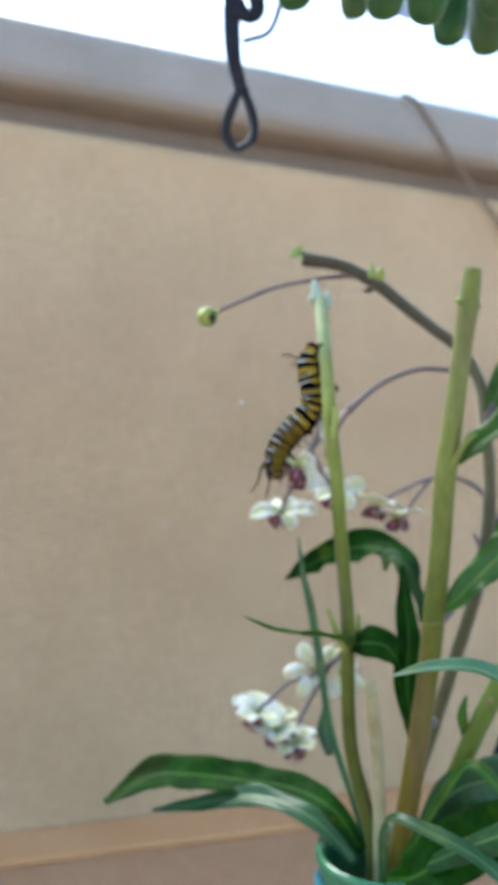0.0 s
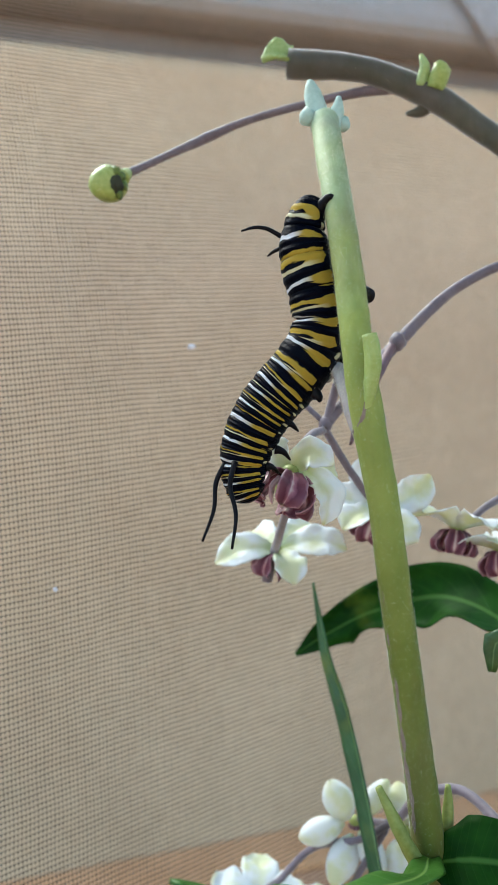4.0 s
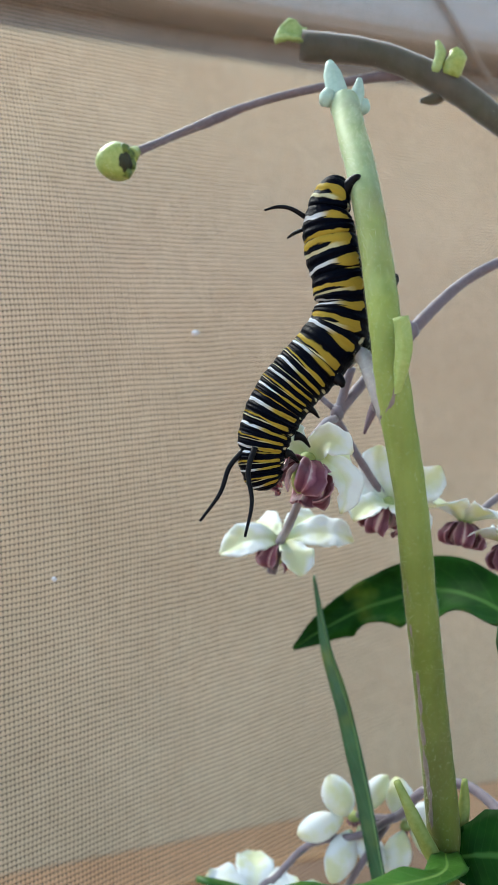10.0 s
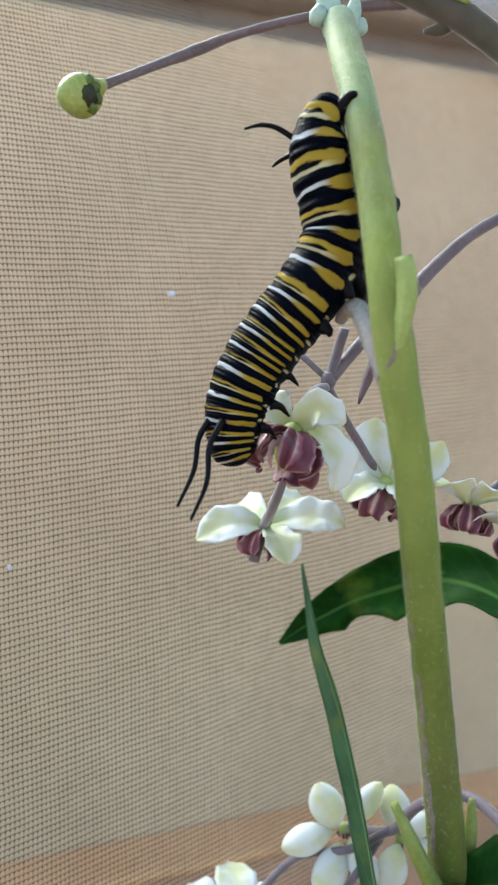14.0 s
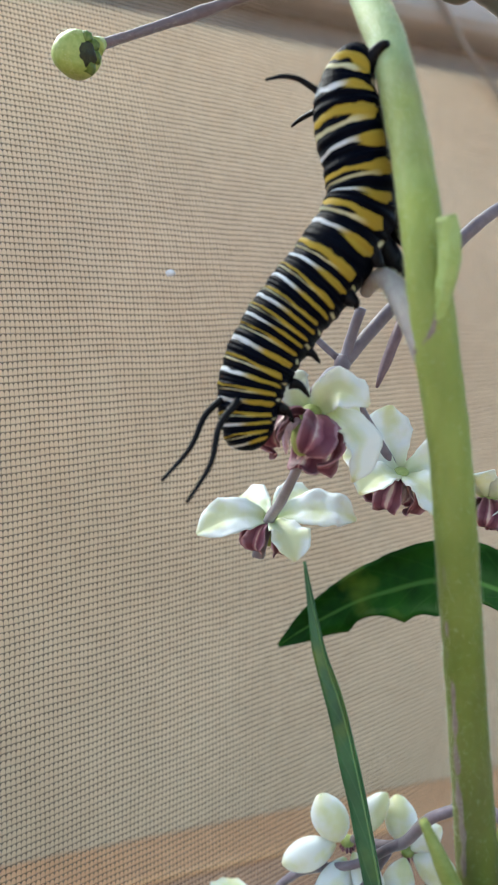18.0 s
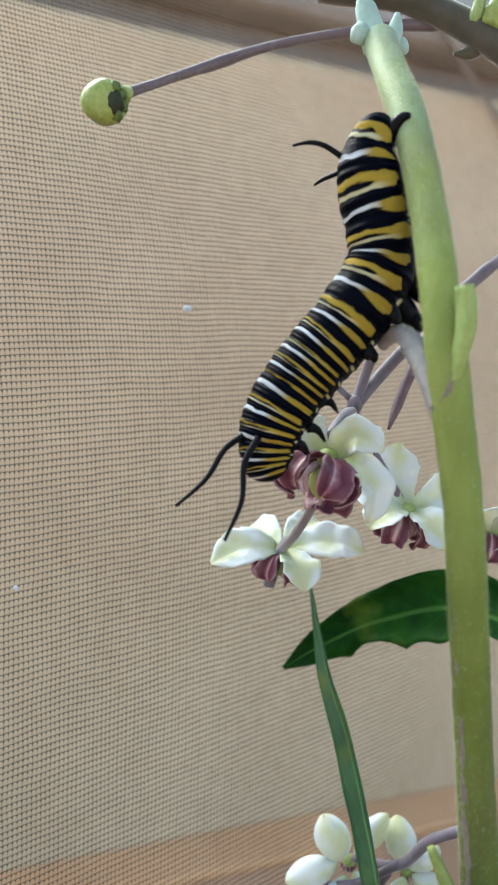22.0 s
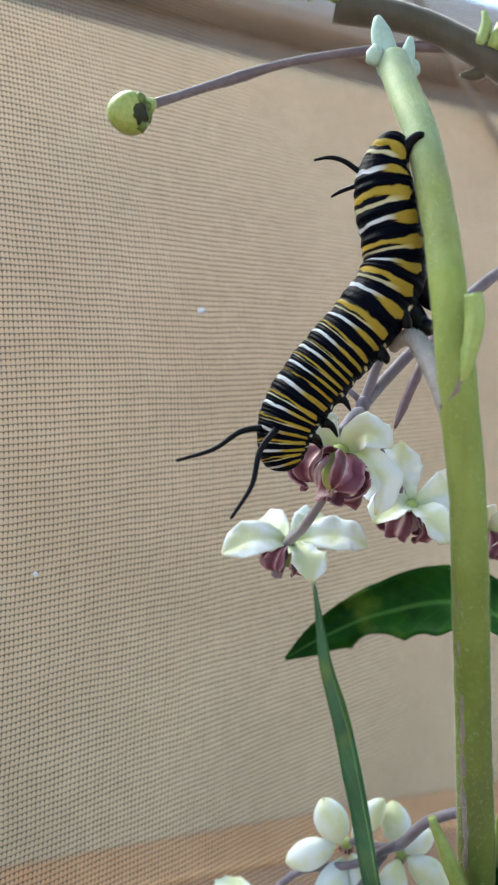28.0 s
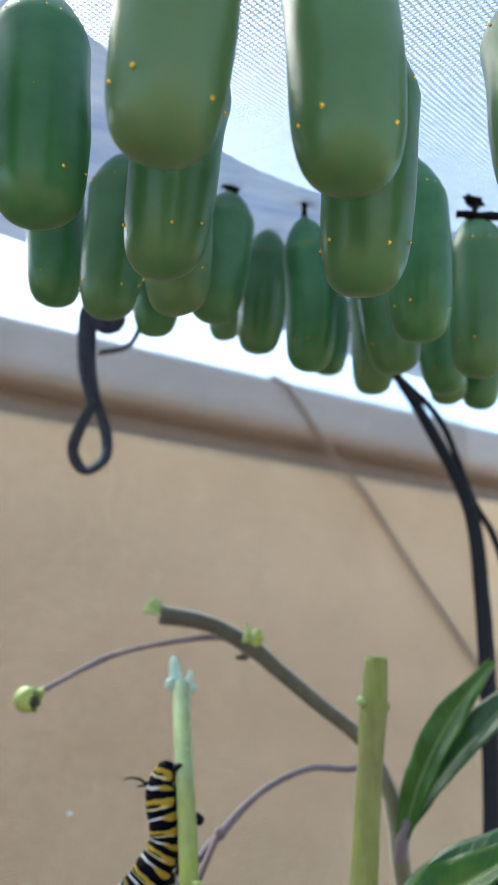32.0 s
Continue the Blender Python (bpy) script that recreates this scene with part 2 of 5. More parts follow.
M_LEAFBUD = mottled("dark_bud_green", (0.05, 0.085, 0.012), (0.12, 0.18, 0.03), 300, 0.5)
M_TIP = mottled("pale_tip", (0.31, 0.44, 0.38), (0.43, 0.57, 0.51), 260, 0.6, 0.3, 0.0001, None, 0.0, 0.3)
M_BRACT = mottled("olive_bract", (0.15, 0.19, 0.03), (0.27, 0.31, 0.09), 260, 0.55, 0.3, 0.0001)
M_SHOOT = mottled("young_shoot", (0.20, 0.31, 0.07), (0.35, 0.46, 0.20), 260, 0.55, 0.3, 0.0001)
M_DOWN = mottled("plant_down", (0.5, 0.55, 0.38), (0.68, 0.72, 0.58), 300, 0.7, 0.1, 0.0001, None, 0.4)
M_SCAR = mottled("bud_scar", (0.003, 0.003, 0.002), (0.035, 0.045, 0.014), 700, 0.7)
M_LEAF = leaf_material("dark_leaf", (0.004, 0.030, 0.002), (0.015, 0.074, 0.005), (0.06, 0.15, 0.03), 0.55, 0.25, 0.08)
M_LEAF_FRESH = leaf_material("fresh_leaf", (0.028, 0.105, 0.010), (0.065, 0.18, 0.025), (0.22, 0.34, 0.10), 0.36, 0.35, 0.4)
# glossy leaf, its base colour lightened for the sky it reflects
M_LEAF_SHEEN = leaf_material("painted_sheen_leaf", (0.04, 0.13, 0.065), (0.09, 0.21, 0.115), (0.22, 0.34, 0.18), 0.3, 0.25, 0.6)
M_LEAF_BLUE = leaf_material("bluish_leaf", (0.014, 0.064, 0.022), (0.036, 0.115, 0.042), (0.17, 0.27, 0.12), 0.34, 0.25, 0.45)
def petal_material():
    """Waxy petal: white rims, a yellow-green flush along the middle and at the foot."""
    n = Nodes("cream_petal")
    sep = n.add("SeparateXYZ")
    n.link(n.add("UVMap").outputs[0], sep.inputs[0])
    across = n.math("ABSOLUTE", n.math("MULTIPLY_ADD", sep.outputs[0], 2.0, -1.0))
    blot = n.math("MULTIPLY_ADD", n.noise(210, 3), 2.6, -1.15)
    flush = n.ramp(n.math("MULTIPLY_ADD", across, 0.55, blot), (0.1, (1, 1, 1)), (0.6, (0, 0, 0)))
    col = n.mix(n.math("MULTIPLY", flush, 0.7), (0.76, 0.79, 0.78), (0.62, 0.64, 0.29))
    foot = n.ramp(sep.outputs[1], (0.04, (1, 1, 1)), (0.28, (0, 0, 0)))
    col = n.mix(n.math("MULTIPLY", foot, 0.65), col, (0.42, 0.50, 0.16))
    tip = n.ramp(sep.outputs[1], (0.88, (0, 0, 0)), (1.0, (1, 1, 1)))
    col = n.mix(n.math("MULTIPLY", tip, 0.6), col, (0.66, 0.62, 0.28))
    n.set(color=col, rough=0.42, spec=0.35)
    n.bump(n.math("ADD", n.noise(220, 3), n.noise(700, 2, stretch=(1, 1, 0.3))), 0.3, 0.0002)
    n.thin(col, 0.35)
    return n.mat


M_PETAL = petal_material()
M_CORONA = Nodes("purple_corona")
_uv = M_CORONA.add("SeparateXYZ")
M_CORONA.link(M_CORONA.add("UVMap").outputs[0], _uv.inputs[0])
_rim = M_CORONA.math("ABSOLUTE", M_CORONA.math("MULTIPLY_ADD", _uv.outputs[0], 2.0, -1.0))
_rim = M_CORONA.math("ADD", _rim, M_CORONA.math("MULTIPLY_ADD", M_CORONA.noise(500, 3), 0.6, -0.3))
_col = M_CORONA.ramp(_rim, (0.0, (0.56, 0.43, 0.41)), (0.14, (0.27, 0.105, 0.145)), (0.36, (0.10, 0.022, 0.045)), (0.8, (0.15, 0.05, 0.075)), (1.0, (0.37, 0.21, 0.25)))
M_CORONA.set(color=_col, rough=0.45, spec=0.3)
M_CORONA.bump(M_CORONA.noise(900, 2), 0.25, 0.0001)
M_CORONA.thin(_col, 0.15)
M_CORONA = M_CORONA.mat
M_CORONA_PALE = mottled("pink_horn", (0.42, 0.24, 0.30), (0.62, 0.46, 0.48), 400, 0.4)
M_HEART = mottled("flower_heart", (0.20, 0.27, 0.06), (0.36, 0.40, 0.14), 300, 0.5)
M_GLASS = mottled("green_glaze", (0.02, 0.10, 0.045), (0.05, 0.20, 0.11), 90, 0.15, 0.2, 0.0003, 300, 0.0, 0.6)
M_WATERBLUE = mottled("blue_glaze", (0.02, 0.10, 0.16), (0.06, 0.22, 0.30), 120, 0.15)
M_WHITE = mottled("white_plastic", (0.74, 0.75, 0.76), (0.84, 0.84, 0.84), 30, 0.4)
M_LINT = mottled("grey_lint", (0.42, 0.44, 0.48), (0.62, 0.64, 0.68), 300, 0.8)
M_TRAY = mottled("tray_cloth", (0.22, 0.12, 0.075), (0.33, 0.20, 0.125), 40, 0.85, 0.4, 0.0005)

# ---- geometry helpers ----
def mesh_of(name, verts, faces, material, uvs=None, smooth=True):
    me = bpy.data.meshes.new(name)
    me.from_pydata([tuple(v) for v in verts], [], faces)
    if uvs is not None:
        layer = me.uv_layers.new(name="UVMap")
        for loop in me.loops:
            layer.data[loop.index].uv = uvs[loop.vertex_index]
    me.materials.append(material)
    if smooth:
        me.polygons.foreach_set("use_smooth", [True] * len(me.polygons))
    me.update()
    return me


def part(name, data, parent=None, label=""):
    ob = new(name, data)
    if parent is not None:
        ob.parent = parent
        ob.matrix_parent_inverse = Matrix.Identity(4)
    if label:
        ob["label"] = label
    return ob


def thing(name, label, category, group="", at=(0, 0, 0)):
    ob = new(name)
    ob.empty_display_size = 0.01
    ob.location = at
    return tagged(ob, label, category, group)


def smooth_line(points, step=1.0):
    """Points along a curve through the given ones, about step apart, with the parameter of each."""
    p = [Vector(q) for q in points]
    p = [2 * p[0] - p[1]] + p + [2 * p[-1] - p[-2]]
    out = []
    for i in range(1, len(p) - 2):
        n = max(2, int((p[i + 1] - p[i]).length / step))
        for k in range(n):
            t = k / n
            a, b, c, d = p[i - 1 : i + 3]
            out.append((0.5 * ((2 * b) + (c - a) * t + (2 * a - 5 * b + 4 * c - d) * t * t + (3 * b - a - 3 * c + d) * t ** 3), i - 1 + t))
    out.append((p[-2].copy(), len(p) - 3.0))
    return out


def at_param(values, t):
    i = min(int(t), len(values) - 2)
    f = t - i
    return values[i] * (1 - f) + values[i + 1] * f


def tube(name, points, radii, material, sides=14, step=1.0, bumpy=0.0, seed=0, caps=True):
    """A round stalk through points given in millimetres."""
    line = smooth_line(points, step)
    if isinstance(radii, (int, float)):
        radii = [radii] * len(points)
    verts, faces, up = [], [], Vector((0.13, -0.99, 0.05))
    for k, (p, t) in enumerate(line):
        d = (line[min(k + 1, len(line) - 1)][0] - line[max(k - 1, 0)][0]).normalized()
        up = (up - d * up.dot(d)).normalized()
        side = d.cross(up)
        for s in range(sides):
            a = 2 * math.pi * s / sides
            r = at_param(radii, t) * (1 + bumpy * noise.noise(Vector((p.x * 0.6 + seed, p.z * 0.6, a))))
            verts.append((p + r * (math.cos(a) * up + math.sin(a) * side)) * MM)
    for k in range(len(line) - 1):
        for s in range(sides):
            a, b = k * sides + s, k * sides + (s + 1) % sides
            faces.append((a, b, b + sides, a + sides))
    if caps:
        faces.append(tuple(reversed(range(sides))))
        faces.append(tuple(range((len(line) - 1) * sides, len(line) * sides)))
    return mesh_of(name, verts, faces, material)


def blob(name, centre, size, material, seg=16, rings=10, lump=0.0, seed=0, turn=None):
    """A rounded lump; centre and half sizes in millimetres."""
    verts, faces = [], []
    turn = turn or Matrix.Identity(3)
    for i in range(rings + 1):
        th = math.pi * i / rings
        for j in range(seg):
            ph = 2 * math.pi * j / seg
            v = Vector((math.sin(th) * math.cos(ph), math.sin(th) * math.sin(ph), math.cos(th)))
            r = 1 + lump * noise.noise(v * 2.2 + Vector((seed, 0, 0)))
            verts.append((Vector(centre) + turn @ Vector((v.x * size[0], v.y * size[1], v.z * size[2])) * r) * MM)
    for i in range(rings):
        for j in range(seg):
            a, b = i * seg + j, i * seg + (j + 1) % seg
            faces.append((a, a + seg, b + seg, b))
    return mesh_of(name, verts, faces, material)


def leaf(name, spine, widths, face, material, fold=0.25, thick=0.25, across=8, wave=0.0, seed=0, step=1.2, bites=()):
    """A leaf blade: a spine in millimetres, half widths along it, the way its upper side faces, a fold along the midrib."""
    line = smooth_line(spine, step)
    faces_dir = face if isinstance(face, list) else [face] * len(spine)
    verts, uvs, faces = [], [], []
    n = across + 1
    for top in (1, -1):
        for k, (p, t) in enumerate(line):
            d = (line[min(k + 1, len(line) - 1)][0] - line[max(k - 1, 0)][0]).normalized()
            i = min(int(t), len(spine) - 2)
            f = Vector(faces_dir[i]).lerp(Vector(faces_dir[i + 1]), t - i)
            side = d.cross(f).normalized()
            nor = side.cross(d).normalized()
            w = at_param(widths, t)
            for j in range(n):
                u = 2 * j / across - 1
                h = fold * abs(u) * w + wave * w * noise.noise(Vector((t * 1.7 + seed, u * 1.3, seed))) * abs(u)
                ww = w * (1 + 0.05 * noise.noise(Vector((t * 4, seed, 2.0 * (u > 0)))))
                for at, half, depth, sgn in bites:
                    if u * sgn > 0 and abs(t - at) < half:
                        ww *= 1 - depth * (1 - ((t - at) / half) ** 2)
                q = p + side * u * ww + nor * (h + top * thick * 0.5 * (1 - 0.6 * u * u))
                verts.append(q * MM)
                uvs.append((0.5 + 0.5 * u, t / (len(spine) - 1)))
    m = len(line) * n
    for k in range(len(line) - 1):
        for j in range(across):
            a = k * n + j
            faces.append((a, a + 1, a + n + 1, a + n))
            faces.append((m + a, m + a + n, m + a + n + 1, m + a + 1))
        for j, flip in ((0, False), (across, True)):
            a = k * n + j
            q = (a, a + n, m + a + n, m + a)
            faces.append(tuple(reversed(q)) if flip else q)
    for a0, flip in ((0, False), ((len(line) - 1) * n, True)):
        for j in range(across):
            q = (a0 + j, m + a0 + j, m + a0 + j + 1, a0 + j + 1)
            faces.append(tuple(reversed(q)) if flip else q)
    return mesh_of(name, verts, faces, material, uvs)


def box(name, lo, hi, material, bevel=0.0, turn=None):
    bm = bmesh.new()
    bmesh.ops.create_cube(bm, size=1)
    for v in bm.verts:
        v.co = Vector([lo[i] + (v.co[i] + 0.5) * (hi[i] - lo[i]) for i in range(3)])
    if bevel:
        bmesh.ops.bevel(bm, geom=bm.edges[:], offset=bevel, segments=3, affect="EDGES", profile=0.5)
    me = bpy.data.meshes.new(name)
    bm.to_mesh(me)
    bm.free()
    me.materials.append(material)
    return me


# ---- ground and the low wall behind the cage ----
GROUND = -0.150


def ground():
    s = 60.0
    me = mesh_of("ground", [(-s, -s, GROUND), (s, -s, GROUND), (s, s, GROUND), (-s, s, GROUND)], [(0, 1, 2, 3)], M_GROUND, smooth=False)
    tagged(new("ground", me), "red-brown paved ground round the cage", "ground", kind="structure")


WALL = pose(0, 0.6425, 0, 0, 0, 21.2)


def low_wall():
    for name, lo, hi, mat, bevel, label, kind in (
            ("wall_low", (-1.8, 0.0, GROUND - 0.04), (2.4, 0.14, 0.398), M_WALL, 0.012, "low tan rendered garden wall", "wall"),
            # recessed strip, coloured dark for the shade under the coping
            ("trim_joint", (-1.8, 0.016, 0.3985), (2.4, 0.13, 0.4175), M_JOINT_SHADE, 0.0, "recessed joint under the coping, its shade painted dark", "joint"),
            ("trim_coping", (-1.8, -0.018, 0.418), (2.4, 0.155, 0.471), M_COPING, 0.014, "pale rounded coping along the low wall", "coping"),
            ("trim_footing", (-1.8, -0.045, GROUND), (2.4, -0.0005, GROUND + 0.006), M_FOOTING, 0.002, "sandy mortar strip along the foot of the wall", "footing")):
        ob = tagged(new(name, box(name, lo, hi, mat, bevel)), label, kind, kind="structure")
        ob.matrix_world = WALL


# ---- the cage of netting ----
NET = Vector((-0.004, 0.2270, 0.0))
ALONG = Vector((0.781, 0.6245, 0.0))
INWARD = Vector((0.6245, -0.781, 0.0))


def cage_point(u, d, z):
    return NET + ALONG * u + INWARD * d + Vector((0, 0, z))


U0, U1, DEEP = -0.26, 0.24, 0.40
FLOOR_Z = -0.1475


def ceiling_z(x, y):
    """The top of the cage: it sags under its load and rises to its edges."""
    s = y - 0.086
    rise = 0.33 * (0.5 * (s + math.sqrt(s * s + 0.0009))) + 0.10 * (0.5 * (-s + math.sqrt(s * s + 0.0009)))
    return 0.2565 + rise - 0.10 * (x - 0.02) - 0.0035 * max(0.0, (0.215 - y) / 0.177)


def net_bow(z):
    """How far the near netting bellies outwards towards its top."""
    f = min(max((z - 0.13) / 0.12, 0), 1)
    return 0.027 * f * f * (3 - 2 * f)


def sheet(name, fn, nu, nv, size_u, size_v, material):
    verts, uvs, faces = [], [], []
    for j in range(nv + 1):
        for i in range(nu + 1):
            verts.append(fn(i / nu, j / nv))
            uvs.append((size_u * i / nu, size_v * j / nv))
    for j in range(nv):
        for i in range(nu):
            a = j * (nu + 1) + i
            faces.append((a, a + 1, a + nu + 2, a + nu + 1))
    return mesh_of(name, verts, faces, material, uvs)


def cage():
    c = thing("butterfly_cage", "pop-up butterfly cage of fine brownish netting with a white top", "cage")

    def side(a, b, bow=0.0):
        def fn(s, t):
            u, d = a[0] + (b[0] - a[0]) * s, a[1] + (b[1] - a[1]) * s
            p = cage_point(u, d, 0)
            top = ceiling_z(p.x, p.y)
            z = FLOOR_Z + (top - FLOOR_Z) * t
            if bow:
                p -= INWARD * net_bow(z)
            p.z = z
            return p
        length = math.hypot(b[0] - a[0], b[1] - a[1])
        return sheet("net_wall", fn, 60, 52, length, 0.4475, M_NET)

    part("net_wall", side((U0, 0), (U1, 0), 0.027), c, "fine brownish knitted netting")
    part("net_wall", side((U1, 0), (U1, DEEP)), c)
    part("net_wall", side((U1, DEEP), (U0, DEEP)), c)
    part("net_wall", side((U0, DEEP), (U0, 0)), c)

    def top(s, t):
        p = cage_point(U0 + (U1 - U0) * s, -0.027 + (DEEP + 0.027) * t, 0)
        p.z = ceiling_z(p.x, p.y) + 0.0005
        return p

    part("net_top", sheet("net_top", top, 60, 60, U1 - U0, DEEP, M_NET_TOP), c, "white netting top, sagging")
    def hem(s, t):
        p = cage_point(U0 + (U1 - U0) * s, -0.0265 + (0.110 + 0.02 * noise.noise(Vector((s * 9, 0.3, 0)))) * t, 0)
        p.z = ceiling_z(p.x, p.y) - 0.0012 - 0.0012 * noise.noise(Vector((p.x * 40, p.y * 40, 0)))
        return p

    part("hem", sheet("hem", hem, 80, 14, U1 - U0, 0.11, M_HEM_SHADE), c, "white cloth border along the top edge, blue shade painted in")
    verts = [cage_point(U0, 0, FLOOR_Z), cage_point(U1, 0, FLOOR_Z), cage_point(U1, DEEP, FLOOR_Z), cage_point(U0, DEEP, FLOOR_Z)]
    part("cage_floor", mesh_of("cage_floor", verts, [(0, 1, 2, 3)], M_TRAY, smooth=False), c, "brown cloth floor")


ground()
low_wall()
cage()


# ---- straps of the cage ----
def straps():
    st = thing("hanging_strap", "black webbing tie with a loop, hanging from the cage top", "strap")
    face = (0.3, -1, 0.1)
    part("webbing", leaf("webbing", [(-3.4, 235.3, 315.8), (-4.3, 235.3, 295.1), (-3.6, 235.7, 286.6), (-7.1, 236.1, 284.7), (-11.3, 235.3, 289.0), (-10.7, 235.3, 272.6), (-7.6, 235.3, 260.3)],
                         [2.6, 2.6, 2.5, 2.3, 2.9, 2.5, 2.0], face, M_STRAP, 0.0, 0.9, 2), st)
    part("loop", leaf("loop", [(-7.6, 234.9, 262.1), (-11.3, 234.5, 251.8), (-11.9, 234.5, 245.8), (-8.4, 234.5, 241.3), (-3.7, 235.3, 245.2), (-3.7, 235.7, 251.8), (-7.3, 235.7, 262.1)],
                      [1.3, 1.6, 1.6, 1.5, 1.6, 1.6, 1.3], [(0.3, -1, 0.1), (0.5, -1, 0), (0.5, -1, 0), (0, -1, 0.6), (-0.4, -1, 0), (-0.4, -1, 0), (0, -1, 0)], M_STRAP, 0.0, 0.9, 2), st)
    part("cord", tube("cord", [(3.2, 235.3, 315.8), (4.7, 235.3, 297.0), (3.4, 235.3, 286.6), (0.2, 235.3, 279.1), (-7.6, 234.5, 275.8)], 0.8, M_STRAP, 8), st)
    zp = thing("zip_tape", "long black zip tape hanging down inside the cage", "zip")
    part("tape", leaf("tape", [(68, 258, 305), (85, 260, 288), (98, 260, 265), (106.5, 258, 242), (107.2, 256, 215), (105.2, 253, 180), (102.6, 251.5, 150), (98.8, 250, 119), (93, 248, 87), (82, 245, 52), (66, 238, 18), (40, 230, -20)],
                      [1.8, 2.2, 2.5, 2.8, 2.9, 3.0, 3.0, 3.0, 2.9, 2.6, 2.3, 2.0], (0.35, -1, 0.1), M_BLACK, 0.08, 1.2, 4, step=3), zp)
    part("edge_cord", tube("edge_cord", [(89, 262, 286), (101, 262, 272), (108.5, 260, 246), (115, 259, 231), (120, 260, 200), (122, 262, 160), (120, 262, 110)], 1.1, M_BLACK, 8, 3), zp)
    # slanting streak down the wall, a thin tube darker than the render
    wc = thing("wall_streak", "thin grey-brown streak running down the rendered wall", "cable")
    pts = [(98, 660, 466), (112, 663, 462), (138, 673, 430), (160, 692, 408), (198, 714, 375), (245, 732, 312), (290, 750, 256), (340, 769, 190), (400, 792, 100), (440, 808, -60), (460, 816, -149)]
    part("cable", tube("cable", pts, 1.9, M_WALL_STREAK, 8, 8), wc)


# ---- the cuttings in their jar ----
def jar():
    j = thing("jar", "small glazed green jar holding the cut stems", "jar")
    prof = [(0, -147.0), (24, -147.0), (27, -143), (28, -90), (26, -40), (22, 0), (15.5, 28), (13.2, 38), (13.6, 44), (15.0, 47.5), (14.6, 49.3), (13.0, 48.6), (12.2, 44), (11.8, 36), (0, 34)]
    verts, faces, seg = [], [], 36
    for r, z in prof:
        for k in range(seg):
            a = 2 * math.pi * k / seg
            verts.append(((36 + r * math.cos(a)) * MM, (184 + r * math.sin(a)) * MM, z * MM))
    for i in range(len(prof) - 1):
        for k in range(seg):
            a, b = i * seg + k, i * seg + (k + 1) % seg
            faces.append((a, b, b + seg, a + seg))
    part("body", mesh_of("body", verts, faces, M_GLASS), j)
    part("band", tube("band", [(36 + 13.9 * math.cos(a), 184 + 13.9 * math.sin(a), 41) for a in [2 * math.pi * k / 16 for k in range(17)]], 1.1, M_WATERBLUE, 8, 2), j, "blue glazed band")
    w = thing("tub", "round white plastic tub on the cage floor", "tub")
    verts, faces = [], []
    prof = [(0, -147.0), (34, -147.0), (37, -142), (43, 22), (45.5, 24), (45.5, 28), (42, 28.5), (40, 24), (35, -136), (0, -140)]
    for r, z in prof:
        for k in range(seg):
            a = 2 * math.pi * k / seg
            verts.append(((118 + r * math.cos(a)) * MM, (195 + r * math.sin(a)) * MM, z * MM))
    for i in range(len(prof) - 1):
        for k in range(seg):
            a, b = i * seg + k, i * seg + (k + 1) % seg
            faces.append((a, b, b + seg, a + seg))
    part("body", mesh_of("body", verts, faces, M_WHITE), w)


def hoods(core, c, ax, e1, e2, spin, w):
    """The corona: five open spoon-shaped hoods, each with a pale horn in it."""
    for k in range(5):
        a = spin + 0.6 + 2 * math.pi * k / 5
        out = math.cos(a) * e1 + math.sin(a) * e2
        g = random.uniform(0.9, 1.12)
        sp = [c + ax * 0.3 * w + out * 0.7 * w, c + ax * 1.2 * w + out * 2.0 * w, c + ax * 2.7 * w + out * 2.75 * w * g, c + ax * 3.6 * w + out * 2.6 * w * g, c + ax * 4.1 * w + out * 1.9 * w * g]
        part("corona_hood", leaf("corona_hood", sp, [0.5 * w, 1.3 * w, 1.75 * w, 1.4 * w, 0.4 * w], out, M_CORONA, 0.55, 0.35, 10, 0.5, k * 3 + spin, 0.4), core, "mauve purple hood")
        sp = [c + ax * 1.2 * w + out * 1.0 * w, c + ax * 2.6 * w + out * 1.6 * w, c + ax * 3.9 * w + out * 0.9 * w]
        part("horn", tube("horn", sp, [0.35 * w, 0.3 * w, 0.1 * w], M_CORONA_PALE, 8, 0.5), core, "pale pink horn")


